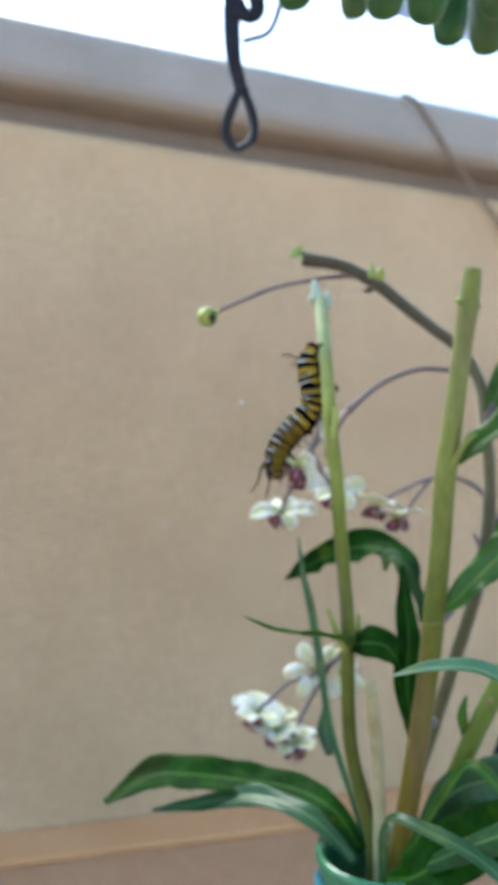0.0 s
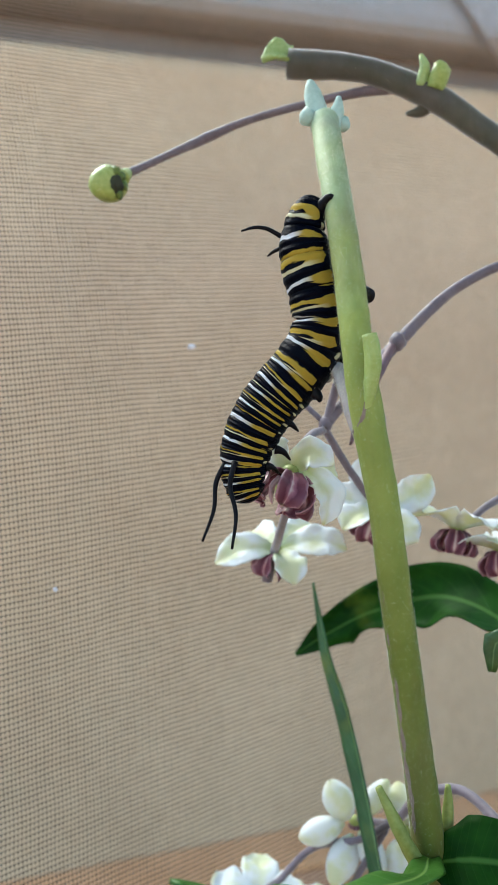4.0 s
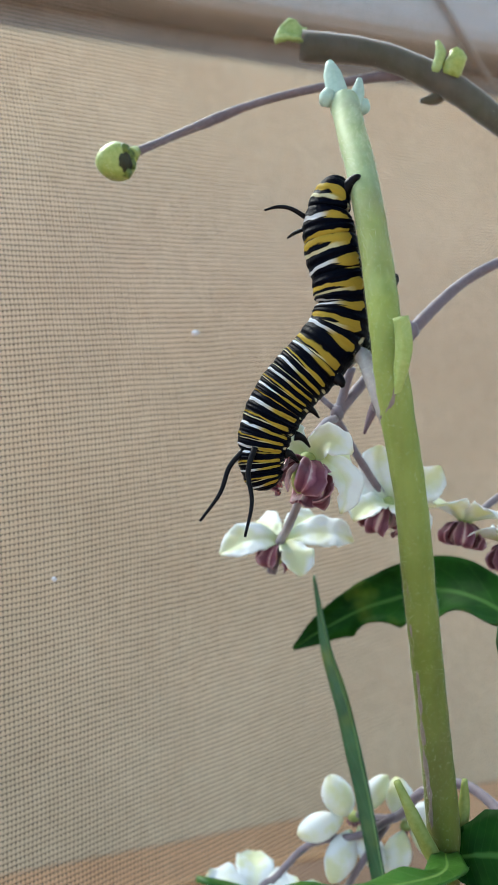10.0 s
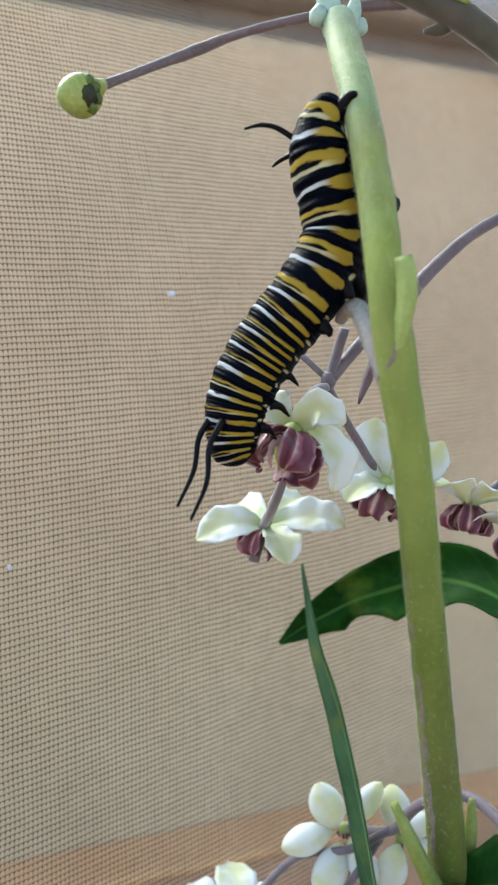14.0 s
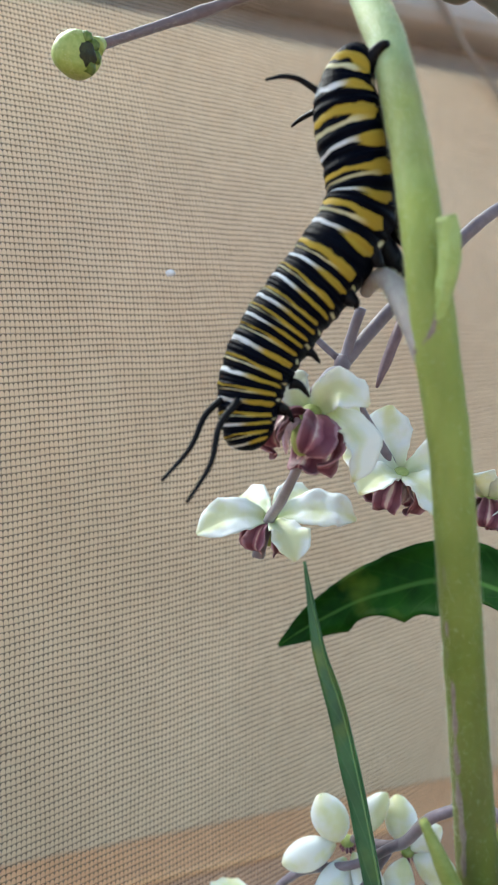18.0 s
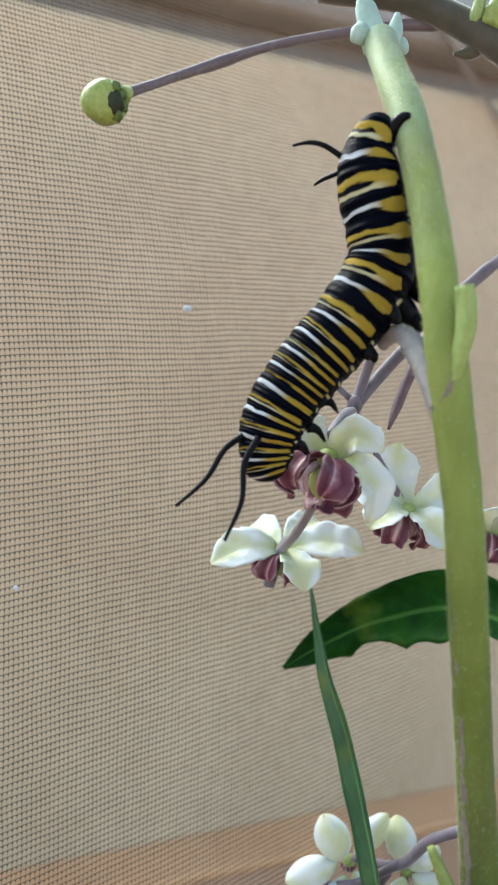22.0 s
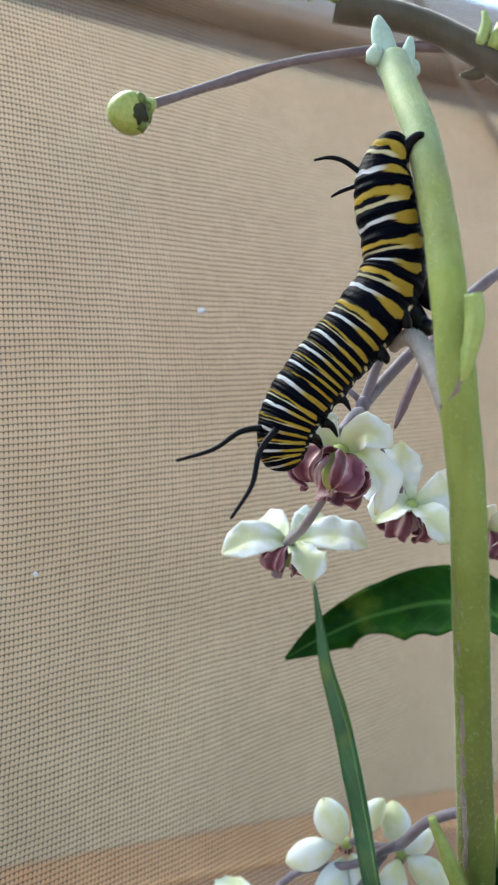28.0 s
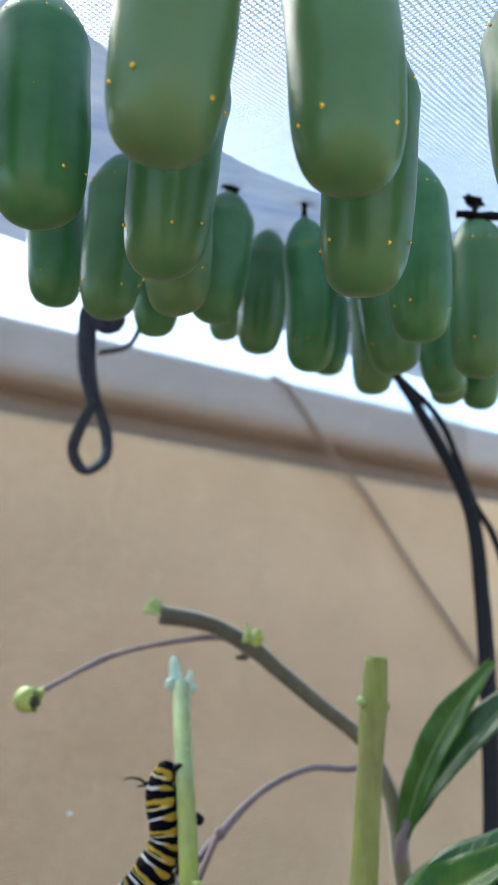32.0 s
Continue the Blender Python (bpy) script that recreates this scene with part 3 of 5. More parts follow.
def flower(parent, centre, axis, spin=0.0, size=1.0, cup=0.25, name="flower", petals=(0, 1, 2, 3, 4), droop=0.3, crown=1.0, plump=1.0):
    """Five cream petals round a purple corona that points along axis."""
    c, ax = Vector(centre), Vector(axis).normalized()
    ref = Vector((0, 0, 1)) if abs(ax.z) < 0.9 else Vector((0, -1, 0))
    e1 = ax.cross(ref).normalized()
    e2 = ax.cross(e1)
    core = part(name, blob(name, c, (1.15 * size, 1.15 * size, 1.0 * size), M_HEART, 10, 8), parent)
    for k in petals:
        a = spin + 2 * math.pi * k / 5
        out = math.cos(a) * e1 + math.sin(a) * e2
        jitter = random.uniform(0.88, 1.1)
        L = 9.2 * size * jitter
        curl = random.uniform(0.6, 1.3)
        sp = [c + out * 0.7 * size, c + out * 0.3 * L - ax * cup * 0.24 * L, c + out * 0.6 * L - ax * cup * L * 0.4, c + out * 0.84 * L - ax * cup * L * (0.42 - 0.1 * curl), c + out * L - ax * (cup * 0.4 - droop * 0.35) * L * curl]
        wide = [0.7 * size, 2.3 * size * plump, 3.2 * size * plump, (2.3 if plump <= 1 else 2.9) * size * plump, (0.3 if plump <= 1 else 1.3) * size]
        me = leaf("petal", sp, wide, -ax, M_PETAL, 0.3 * random.uniform(0.6, 1.4), 0.3, 10, 0.3, k + spin * 3 + c.x, 0.5)
        part("petal", me, core, "cream white petal")
    hoods(core, c, ax, e1, e2, spin, size * crown)
    w = size * crown
    part("column", blob("column", c + ax * 2.4 * w, (0.9 * w, 0.9 * w, 1.5 * w), M_HEART, 10, 8), core)
    return core


def petal(core, a, b, bulge, half, face, plump=1.0, seed=0.0, fold=0.3):
    """One petal from its foot a to its tip b, arched by bulge."""
    a, b, g = Vector(a), Vector(b), Vector(bulge)
    sp = [a, a.lerp(b, 0.3) + g * 0.75, a.lerp(b, 0.58) + g, a.lerp(b, 0.82) + g * 0.6, b]
    wide = [0.25 * half, 0.75 * half, half, 0.78 * half, 0.1 * half] if plump <= 1 else [0.35 * half, 0.85 * half, half, 0.92 * half, 0.5 * half]
    part("petal", leaf("petal", sp, wide, face, M_PETAL, fold, 0.3, 12, 0.42, seed, 0.4), core, "cream white petal")


def egg_petal(core, a, b, half, flat=0.8, seed=0.0):
    """A plump closed petal, rounded at its foot a and pointed at its tip b."""
    a, b = Vector(a), Vector(b)
    d = (b - a).normalized()
    e1 = d.cross(Vector((0.1, 1, 0.2))).normalized()
    e2 = d.cross(e1)
    verts, uvs, faces, seg, rings = [], [], [], 20, 14
    for i in range(rings + 1):
        v = i / rings
        r = half * (math.sin(math.pi * min(v * 0.92 + 0.02, 1)) ** 0.8 if v < 0.97 else 0.1)
        for j in range(seg + 1):
            an = 2 * math.pi * j / seg
            g = r * (1 + 0.10 * noise.noise(Vector((math.cos(an) + seed, math.sin(an), v * 2.2))) - 0.10 * max(0, math.cos(2 * an)) * v)
            verts.append((a.lerp(b, v) + (math.cos(an) * e1 + math.sin(an) * e2 * flat) * g) * MM)
            uvs.append((abs(2 * j / seg - 1), 0.12 + 0.86 * v))
    for i in range(rings):
        for j in range(seg):
            k = i * (seg + 1) + j
            faces.append((k, k + 1, k + seg + 2, k + seg + 1))
    part("petal", mesh_of("petal", verts, faces, M_PETAL, uvs), core, "plump cream white petal")


def stalk(parent, pts, r=0.55, material=None, name="stalk"):
    return part(name, tube(name, pts, r, material or M_MAUVE, 10, 0.8, 0.12, pts[0][0]), parent)


def stem_with_caterpillar():
    s = thing("milkweed", "pale downy milkweed stem, cut bare, in the jar", "plant", "milkweed cuttings in the jar")
    pts = [(36, 187, 30), (35.4, 187, 49), (32.6, 188, 59.5), (29, 188, 73), (27.6, 187, 92), (27.4, 187, 101), (25.7, 185, 116.4), (24.3, 183, 127.7), (23.3, 182, 138.3), (22.3, 181.6, 148.1), (21.7, 182, 153.2), (20.9, 185, 162.1), (19.7, 190, 173), (19.2, 196.5, 180), (18.8, 203, 186.7)]
    def bowed(p):
        """The stem bows towards the front beside the caterpillar."""
        x, y, z = p
        f = max(0, 1 - abs(z - 164) / 12)
        g = max(0, 1 - abs(z - 150) / 14)
        return (x - 0.35 + 0.55 * min(max((150 - z) / 15, 0), 1) - 0.3 * g + 0.2 * min(max((z - 165) / 8, 0), 1), y - 0.6 * f - 0.4 * g, z)

    pts = [bowed(p) for p in pts]
    part("stem", tube("stem", pts, [2.0, 1.9, 1.85, 1.78, 1.75, 1.84, 1.68, 1.68, 1.68, 1.76, 1.66, 1.64, 1.64, 1.72, 1.85], M_STEM_A, 24, 0.8, 0.05), s)
    down_on(s, pts[5:], 1.70, 26000, 5)
    low = [Vector(p) + Vector((-1.04, -0.70, 0)) for p in pts[5:9]]
    part("stripe", tube("stripe", low, [0.55, 0.52, 0.42, 0.2], M_STRIPE, 12, 0.5, 0.35, 11), s, "mauve weathered stripe")
    part("tip_leaf", leaf("tip_leaf", [(18.2, 203, 185.6), (17.7, 203.6, 188.4), (17.2, 204.4, 190.8), (16.9, 205, 192.6)], [1.3, 1.35, 1.15, 0.5], (-0.2, -1, 0.3), M_TIP, 0.15, 1.6, 8), s, "pale folded tip leaf")
    part("side_bud", tube("side_bud", [(19.4, 203, 185.6), (20.3, 203.2, 188.0), (20.6, 203.4, 189.9)], [1.3, 0.95, 0.35], M_TIP, 10, 0.6), s)
    part("knuckle", blob("knuckle", (16.4, 202.5, 187.2), (1.1, 1.0, 1.2), M_TIP, 12, 8, 0.3), s)
    part("knuckle", blob("knuckle", (21.0, 203.5, 186.4), (1.0, 0.9, 1.1), M_TIP, 12, 8, 0.3, 4), s)
    shoot = [(21.3, 180.4, 147.5), (21.7, 179.7, 149.0), (22.0, 179.2, 150.8), (22.25, 178.8, 152.8), (22.2, 178.7, 154.6), (22.0, 178.7, 156.0)]
    part("leaflet", leaf("leaflet", shoot, [0.32, 0.55, 0.72, 0.84, 0.85, 0.74], (-0.25, -0.95, 0.1), M_LEAFLET, -0.45, 0.9, 10, 0.6, 3, 0.35), s, "young green leaflet, cut off")
    down_on(s, shoot[1:], 0.72, 1100, 21)
    part("leaf_base", tube("leaf_base", [(20.5, 181.3, 146.1), (21.0, 180.5, 146.7), (21.4, 180.0, 147.7), (21.62, 179.6, 149.2)], [0.36, 0.46, 0.44, 0.22], M_STRIPE, 12, 0.3, 0.2, 8), s, "mauve downy leaf base")
    part("stub", tube("stub", [(21.5, 182.3, 143.6), (21.2, 181.9, 145.2), (20.85, 181.7, 146.8), (20.25, 182.8, 149.0), (19.75, 185.6, 151.5), (18.99, 188.4, 153.1), (18.31, 190.1, 153.0), (17.80, 191.2, 152.2)], [0.25, 0.65, 1.0, 1.08, 0.98, 0.88, 0.82, 0.6], M_STUB, 16, 0.5, 0.16), s, "downy mauve leaf stub")
    down_on(s, [(21.1, 181.8, 145.6), (20.85, 181.6, 146.6), (20.25, 182.8, 149.0), (19.75, 185.6, 151.5), (18.99, 188.4, 153.1)], 1.05, 1500, 15)
    part("scar", tube("scar", [(23.25, 181.9, 148.0), (23.35, 181.8, 146.6), (23.25, 182.0, 144.6)], [0.35, 0.45, 0.2], M_STUB, 10, 0.5, 0.3, 9), s, "pale downy leaf scar")
    part("bract", tube("bract", [(27.0, 185.2, 96.5), (25.6, 184.6, 99.6), (23.8, 184.4, 103.4), (22.2, 184.4, 107.0)], [0.8, 0.85, 0.72, 0.4], M_BRACT, 12, 0.6, 0.12), s)
    part("bract", tube("bract", [(29.5, 188.4, 96), (30.0, 188.6, 99.5), (30.3, 188.6, 102.6), (30.3, 188.4, 105.4)], [0.9, 0.8, 0.66, 0.3], M_BRACT, 12, 0.6, 0.12), s)
    # thin leaf seen edge-on, held out from the low node
    part("leaf", leaf("leaf", [(27.6, 185.5, 98.4), (25.2, 176, 101.8), (18, 170.5, 103.6), (10, 166.8, 105.0), (2.9, 164.5, 108.2)], [1.2, 2.5, 2.3, 1.6, 0.3], [(0, 0.25, 1)] * 5, M_LEAF_FRESH, 0.2, 0.5, 8, 0.5, 2), s, "narrow green leaf, edge on")
    part("leaf", leaf("leaf", [(28.5, 186.5, 97.5), (32, 184.5, 99), (37, 184.5, 98), (41.5, 187, 92)], [1.6, 4.5, 4.0, 0.5], [(0.1, -0.7, 0.6)] * 4, M_LEAF, 0.2, 0.3, 8, 0.5, 5), s)


def down_on(parent, points, radius, count, seed):
    """Fine short hairs standing off a stalk, as one mesh."""
    rnd = random.Random(seed)
    line = smooth_line(points, 0.5)
    verts, faces = [], []
    for _ in range(count):
        k = rnd.randrange(1, len(line) - 1)
        p = line[k][0].lerp(line[k + 1][0], rnd.random())
        d = (line[k + 1][0] - line[k - 1][0]).normalized()
        e1 = d.cross(Vector((0.2, 1, 0.1))).normalized()
        e2 = d.cross(e1)
        a = rnd.uniform(0, 2 * math.pi)
        out = math.cos(a) * e1 + math.sin(a) * e2
        if out.y < -0.72 and rnd.random() < 0.8:
            continue
        tip = (out + d * rnd.uniform(-0.5, 0.7) + e1 * rnd.uniform(-0.3, 0.3)).normalized()
        base = p + out * radius * 0.98
        side = d.cross(out) * 0.009
        n = len(verts)
        verts += [(base - side) * MM, (base + side) * MM, (base + tip * rnd.uniform(0.10, 0.40)) * MM]
        faces.append((n, n + 1, n + 2))
    ob = part("down", mesh_of("down", verts, faces, M_DOWN), parent, "fine pale down")
    ob["kind"] = "stuff"


def thick_stem():
    s = thing("milkweed", "thick yellow-green milkweed stem, cut flat at the top", "plant", "milkweed cuttings in the jar")
    pts = [(39.5, 187, 28), (41.8, 186, 47), (44.2, 184.5, 67.4), (46.3, 183.5, 87), (47.7, 183, 104), (48.9, 183, 123.7), (49.8, 184, 139.5), (51.8, 185.6, 157), (53.8, 187.4, 173.4), (55.0, 188.4, 182.4), (56.1, 188.9, 192.4)]
    part("stem", tube("stem", pts, [2.7, 2.6, 2.6, 2.55, 2.65, 2.5, 2.65, 2.45, 2.4, 2.65, 2.25], M_STEM_B, 24, 1.0, 0.04), s)
    part("cut_face", blob("cut_face", (56.15, 188.9, 192.5), (2.15, 2.15, 0.35), M_SHOOT, 18, 6, 0.15), s, "pale cut end")
    for x, y, z, r in ((50.0, 184, 141.2, 2.62), (47.8, 183, 105.2, 2.62)):
        part("node_ring", tube("node_ring", [(x + r * math.cos(a), y + r * math.sin(a), z + 0.5 * math.cos(a)) for a in [2 * math.pi * k / 16 for k in range(17)]], 0.16, M_STUB_BROWN, 6, 0.5, 0.8, x), s, "brownish node ring")
    part("bud_node", blob("bud_node", (52.6, 187.6, 184.4), (1.0, 0.9, 0.9), M_SHOOT, 12, 8, 0.3), s)
    part("bud_node", blob("bud_node", (57.7, 189.2, 183.6), (1.0, 0.9, 0.9), M_STEM_B, 12, 8, 0.3, 2), s)
    # shoot at the middle node
    part("petiole", tube("petiole", [(50.3, 182.5, 140), (51.8, 181.0, 145), (54.0, 180.6, 149.0), (56.2, 181.0, 150.8)], [0.8, 0.8, 0.7, 0.5], M_STEM_B, 12, 0.7), s)
    part("leaf", leaf("leaf", [(52.2, 182, 143.5), (57.5, 183, 148.5), (63, 181.5, 152.5), (70, 179, 156.5), (79, 175, 162)], [1.2, 4.0, 4.8, 4.0, 1.5], [(-0.35, -0.55, 0.75)] * 5, M_LEAF_FRESH, 0.35, 0.35, 8, 0.3, 7), s)
    part("leaf", leaf("leaf", [(54, 184, 146), (62, 186, 153), (71, 184, 158.5), (84, 180, 165)], [1.0, 3.2, 3.6, 1.5], [(-0.2, -0.5, 0.85)] * 4, M_LEAF_BLUE, 0.3, 0.35, 8, 0.2, 8), s)
    # low node: broad leaf to one side, dark arching leaf to the other
    part("leaf", leaf("leaf", [(48.6, 182, 107.5), (53.6, 182.5, 111.5), (59.6, 181.5, 118.5), (67.4, 179, 127), (77, 174, 136)], [1.0, 2.8, 4.2, 4.4, 2.0], [(-0.55, -0.75, 0.4)] * 5, M_LEAF_FRESH, 0.3, 0.35, 8, 0.4, 9), s, "fresh green leaf with a pale midrib")
    part("leaf", leaf("leaf", [(59.6, 184, 119.5), (65, 183, 128), (67.8, 180, 139)], [2.2, 3.2, 0.4], [(-0.7, -0.6, 0.3)] * 3, M_LEAF_FRESH, 0.3, 0.3, 8, 0.3, 10), s)
    part("leaf", leaf("leaf", [(45.2, 187, 104.5), (46.6, 205, 109.0), (45.0, 217, 115), (36.5, 226.5, 118.0), (25.5, 232, 114.4), (17.0, 235, 109.5), (11.6, 236.4, 105.6)], [1.4, 4.2, 5.2, 5.6, 4.6, 2.6, 0.3],
                      [(0.9, -0.5, 0.4), (0.8, -0.6, 0.5), (0.5, -0.8, 0.6), (0.15, -0.9, 0.5), (0.0, -0.95, 0.35), (0.1, -0.95, 0.35), (0.1, -0.95, 0.3)], M_LEAF, 0.16, 0.35, 12, 0.5, 11, 0.7, [(4.15, 0.42, 0.42, -1), (3.5, 0.2, 0.12, -1), (4.9, 0.3, 0.12, -1)]), s, "dark green arching leaf, nibbled along one edge")
    part("leaf", leaf("leaf", [(44.6, 187, 75), (42.8, 188.5, 88), (43.2, 190, 99), (42.6, 193, 107), (41.6, 195, 117)], [1.2, 3.0, 3.2, 2.3, 0.4], [(-0.35, -1, 0.1)] * 5, M_LEAF, 0.5, 0.35, 8, 0.4, 12), s)
    part("leaf", leaf("leaf", [(41.5, 195, 114), (40.5, 198.5, 118.5), (38.6, 200, 118.2), (38.0, 200, 114.6)], [0.5, 1.6, 1.7, 0.5], [(-0.3, -1, 0.5)] * 4, M_LEAF_BLUE, 0.4, 0.35, 6, 0.4, 13), s, "small curled leaf")
    part("leaf", leaf("leaf", [(45.5, 188, 84), (47.2, 191, 95), (48.2, 194, 103), (48.0, 195, 113)], [1.0, 2.6, 2.2, 0.3], [(0.5, -1, 0.1)] * 4, M_LEAF_BLUE, 0.4, 0.35, 8, 0.3, 14), s)
    part("spur", tube("spur", [(49.6, 182.2, 106), (51.6, 182.4, 107.8), (52.8, 182.6, 109.8)], [1.2, 0.9, 0.5], M_MAUVE, 10, 0.6), s)


def arched_stem():
    s = thing("milkweed", "brown milkweed stem arching over, with flower clusters", "plant", "milkweed cuttings in the jar")
    main = [(38, 188, 30), (43.2, 192, 54.6), (49.5, 198, 68.5), (57.8, 205, 90.2), (64.4, 210, 109), (67.8, 213, 126.2), (68.2, 214, 140.6), (67.2, 215, 152), (66.6, 215.5, 160.5), (65.0, 217, 168), (60.0, 218.6, 176.8), (51.0, 219.4, 183.8), (42.7, 219.8, 190.2), (35.3, 220.2, 196.0), (25.3, 221.6, 201.3), (13.6, 222.0, 203.2)]
    part("stem", tube("stem", main, [2.0, 1.95, 1.9, 1.9, 1.9, 1.95, 1.85, 2.0, 1.95, 1.75, 1.72, 1.78, 1.85, 2.05, 1.9, 2.3], M_STEM_C, 18, 1.0, 0.06), s)
    down_on(s, main[9:], 1.85, 9000, 12)
    part("branch_bud", leaf("branch_bud", [(13.8, 221.6, 203.8), (11.8, 221.2, 204.4), (9.6, 221, 203.6)], [1.9, 2.0, 0.35], (0, -0.8, 0.5), M_SHOOT, 0.5, 1.2, 8, 0.6, 3, 0.5), s, "bright green end bud")
    part("branch_bud", tube("branch_bud", [(35.5, 219, 196.6), (36.3, 218.4, 198.8), (35.8, 218, 200.2)], [1.5, 1.6, 0.5], M_BUD, 12, 0.6, 0.15), s)
    part("branch_bud", tube("branch_bud", [(33.4, 219, 197.2), (34.0, 218.2, 199.8), (33.4, 218, 201.4)], [0.8, 0.8, 0.3], M_SHOOT, 10, 0.6, 0.15), s)
    part("spur", tube("spur", [(36.0, 221.5, 196.2), (33.6, 221, 194.2), (31.4, 220.6, 193.8)], [1.4, 1.0, 0.3], M_STEM_C, 10, 0.6), s)
    # long twig with one bud at its end
    twig = [(29.5, 222.4, 198.6), (24.0, 222.6, 198.3), (17.5, 222.6, 197.3), (11.5, 222.4, 196.1), (5.6, 222.0, 194.5), (0.8, 221.6, 192.6), (-5.2, 218.6, 189.1), (-10.9, 215.2, 185.5)]
    part("twig", tube("twig", twig, [0.9, 0.75, 0.65, 0.62, 0.6, 0.8, 0.58, 0.62], M_MAUVE, 12, 0.8, 0.12), s)
    c, d = Vector((-13.6, 213.7, 183.6)), Vector((0.5, -0.85, -0.12)).normalized()
    e1 = d.cross(Vector((0, 0, 1))).normalized()
    e2 = e1.cross(d)
    bud = part("bud", tube("bud", [c + d * q for q in (-2.7, -2.2, -1.1, 0.3, 1.4, 2.0)], [0.5, 1.8, 2.6, 2.8, 2.35, 1.5], M_BUD, 28, 0.3, 0.18, 4), s, "round yellow-green bud, open at one end")
    part("hollow", blob("hollow", c + d * 1.55 - e1 * 0.7 - e2 * 0.1, (1.15, 1.0, 1.5), M_SCAR, 24, 16, 0.3, 5), bud, "dark hollow end")
    for k, (u, v) in enumerate(((1.55, 0.9), (1.75, -0.3), (1.2, -1.4), (0.7, 1.6))):
        part("sepal", blob("sepal", c + d * 1.5 - e1 * u + e2 * v, (0.75, 0.7, 0.85), M_LEAFBUD, 12, 8, 0.6, k), bud, "dark green torn sepal")
    part("calyx", tube("calyx", [(-10.8, 215.0, 185.6), (-11.4, 213.9, 184.6)], [0.75, 1.2], M_BUD, 10, 0.5), bud)
    down_on(bud, [(-15.4, 215.2, 184.4), (-14.2, 214.3, 184.0), (-12.8, 213.3, 183.4), (-11.7, 212.5, 182.9)], 2.6, 900, 8)
    down_on(s, twig, 0.6, 4000, 9)
    # first flower cluster
    ped = [(62.5, 218, 172.2), (56.8, 217, 170.6), (48, 217, 170.6), (37.2, 215, 166), (28.2, 212.4, 158), (22.5, 210, 152.2), (17.7, 208, 146.7)]
    part("flower_stalk", tube("flower_stalk", ped, [0.9, 0.75, 0.72, 0.75, 0.95, 0.75, 0.8], M_MAUVE, 12, 0.9, 0.1), s)
    part("knuckle", blob("knuckle", (28.4, 212.2, 158.3), (1.3, 1.2, 1.4), M_MAUVE, 12, 8, 0.3), s)
    part("knuckle", blob("knuckle", (17.7, 208, 146.8), (1.0, 0.95, 1.2), M_MAUVE, 12, 8, 0.3, 2), s)
    stalk(s, [(27.5, 211.5, 157.5), (24.5, 206, 152.5), (21.9, 204, 146.6), (20.9, 203.4, 144.0)], [0.7, 0.68, 0.55, 0.15], M_CUT)
    stalk(s, [(19.6, 207, 153.0), (18.6, 208, 149.5), (17.6, 208, 146)], 0.62)
    stalk(s, [(17.6, 208, 146.2), (20.5, 210, 141), (24.4, 212.4, 135)], 0.55)
    stalk(s, [(17.4, 207.5, 146), (15.8, 203, 145.5), (13.6, 198, 143.2)], 0.55)
    stalk(s, [(17.2, 208, 147.4), (14.2, 209.5, 150.2), (11.8, 211, 151)], 0.4)
    # the half-eaten flower under the caterpillar's head
    f = flower(s, (13.2, 194.2, 141.2), (-0.36, -0.36, -0.86), 0.5, 1.0, 0.5, petals=(), crown=1.12)
    petal(f, (13.6, 194.4, 141.2), (18.4, 192.2, 142.0), (-0.6, -0.4, 1.7), 2.1, (0.1, -0.9, 0.4), 1, 1.0, 0.3)
    petal(f, (14.4, 194.2, 141.6), (16.9, 192.4, 134.9), (1.7, -0.4, 0.9), 2.0, (0.5, -0.85, 0.1), 1, 2.0, 0.45)
    petal(f, (13.0, 194.8, 141.4), (11.2, 196.5, 145.5), (-0.6, 0, 0.4), 1.9, (-0.3, -0.9, 0.2), 1, 3.0)
    petal(f, (14.2, 195.2, 141.4), (18.6, 199.5, 139.4), (0.4, 0.4, 1.2), 2.4, (0.2, -0.6, 0.8), 1, 4.0)
    # the flower below it, three petals towards the front
    f = flower(s, (9.9, 216.0, 127.9), (-0.1, 0.15, -0.97), -1.5, 0.9, 0.05, petals=())
    petal(f, (9.2, 215.8, 128.0), (0.8, 214.0, 126.3), (0.4, -0.2, 1.2), 2.9, (-0.1, -0.75, 0.65), 1, 5.0, 0.25)
    petal(f, (10.6, 215.8, 128.0), (20.4, 215.4, 127.9), (0.0, -0.2, 1.3), 2.8, (0.1, -0.75, 0.65), 1, 6.0, 0.25)
    petal(f, (10.0, 215.3, 127.7), (12.6, 211.2, 123.6), (0.5, -0.8, 0.9), 2.5, (0.2, -0.7, 0.75), 1.0, 7.0, 0.3)
    petal(f, (9.4, 216.6, 128.2), (5.5, 223.5, 129.5), (0, 0, 0.9), 2.6, (0, -0.6, 0.8), 1, 8.0)
    petal(f, (10.4, 216.6, 128.2), (15.5, 223.0, 130.5), (0, 0, 0.9), 2.6, (0, -0.6, 0.8), 1, 9.0)
    stalk(s, [(12.6, 197, 137.0), (10.9, 206, 131.6), (9.8, 214.6, 128.4), (9.0, 215.6, 126.0), (8.3, 216, 123.2)], [0.5, 0.6, 0.7, 0.75, 0.8])
    # the flower half behind the pale stem
    f = flower(s, (25.1, 211.5, 134.0), (-0.2, 0.25, -0.92), 0.75, 0.95, 0.35, petals=())
    petal(f, (24.9, 211.8, 134.4), (24.2, 213.4, 142.2), (-0.6, 0.4, 0), 2.9, (-0.1, -0.95, 0.2), 1, 10.0)
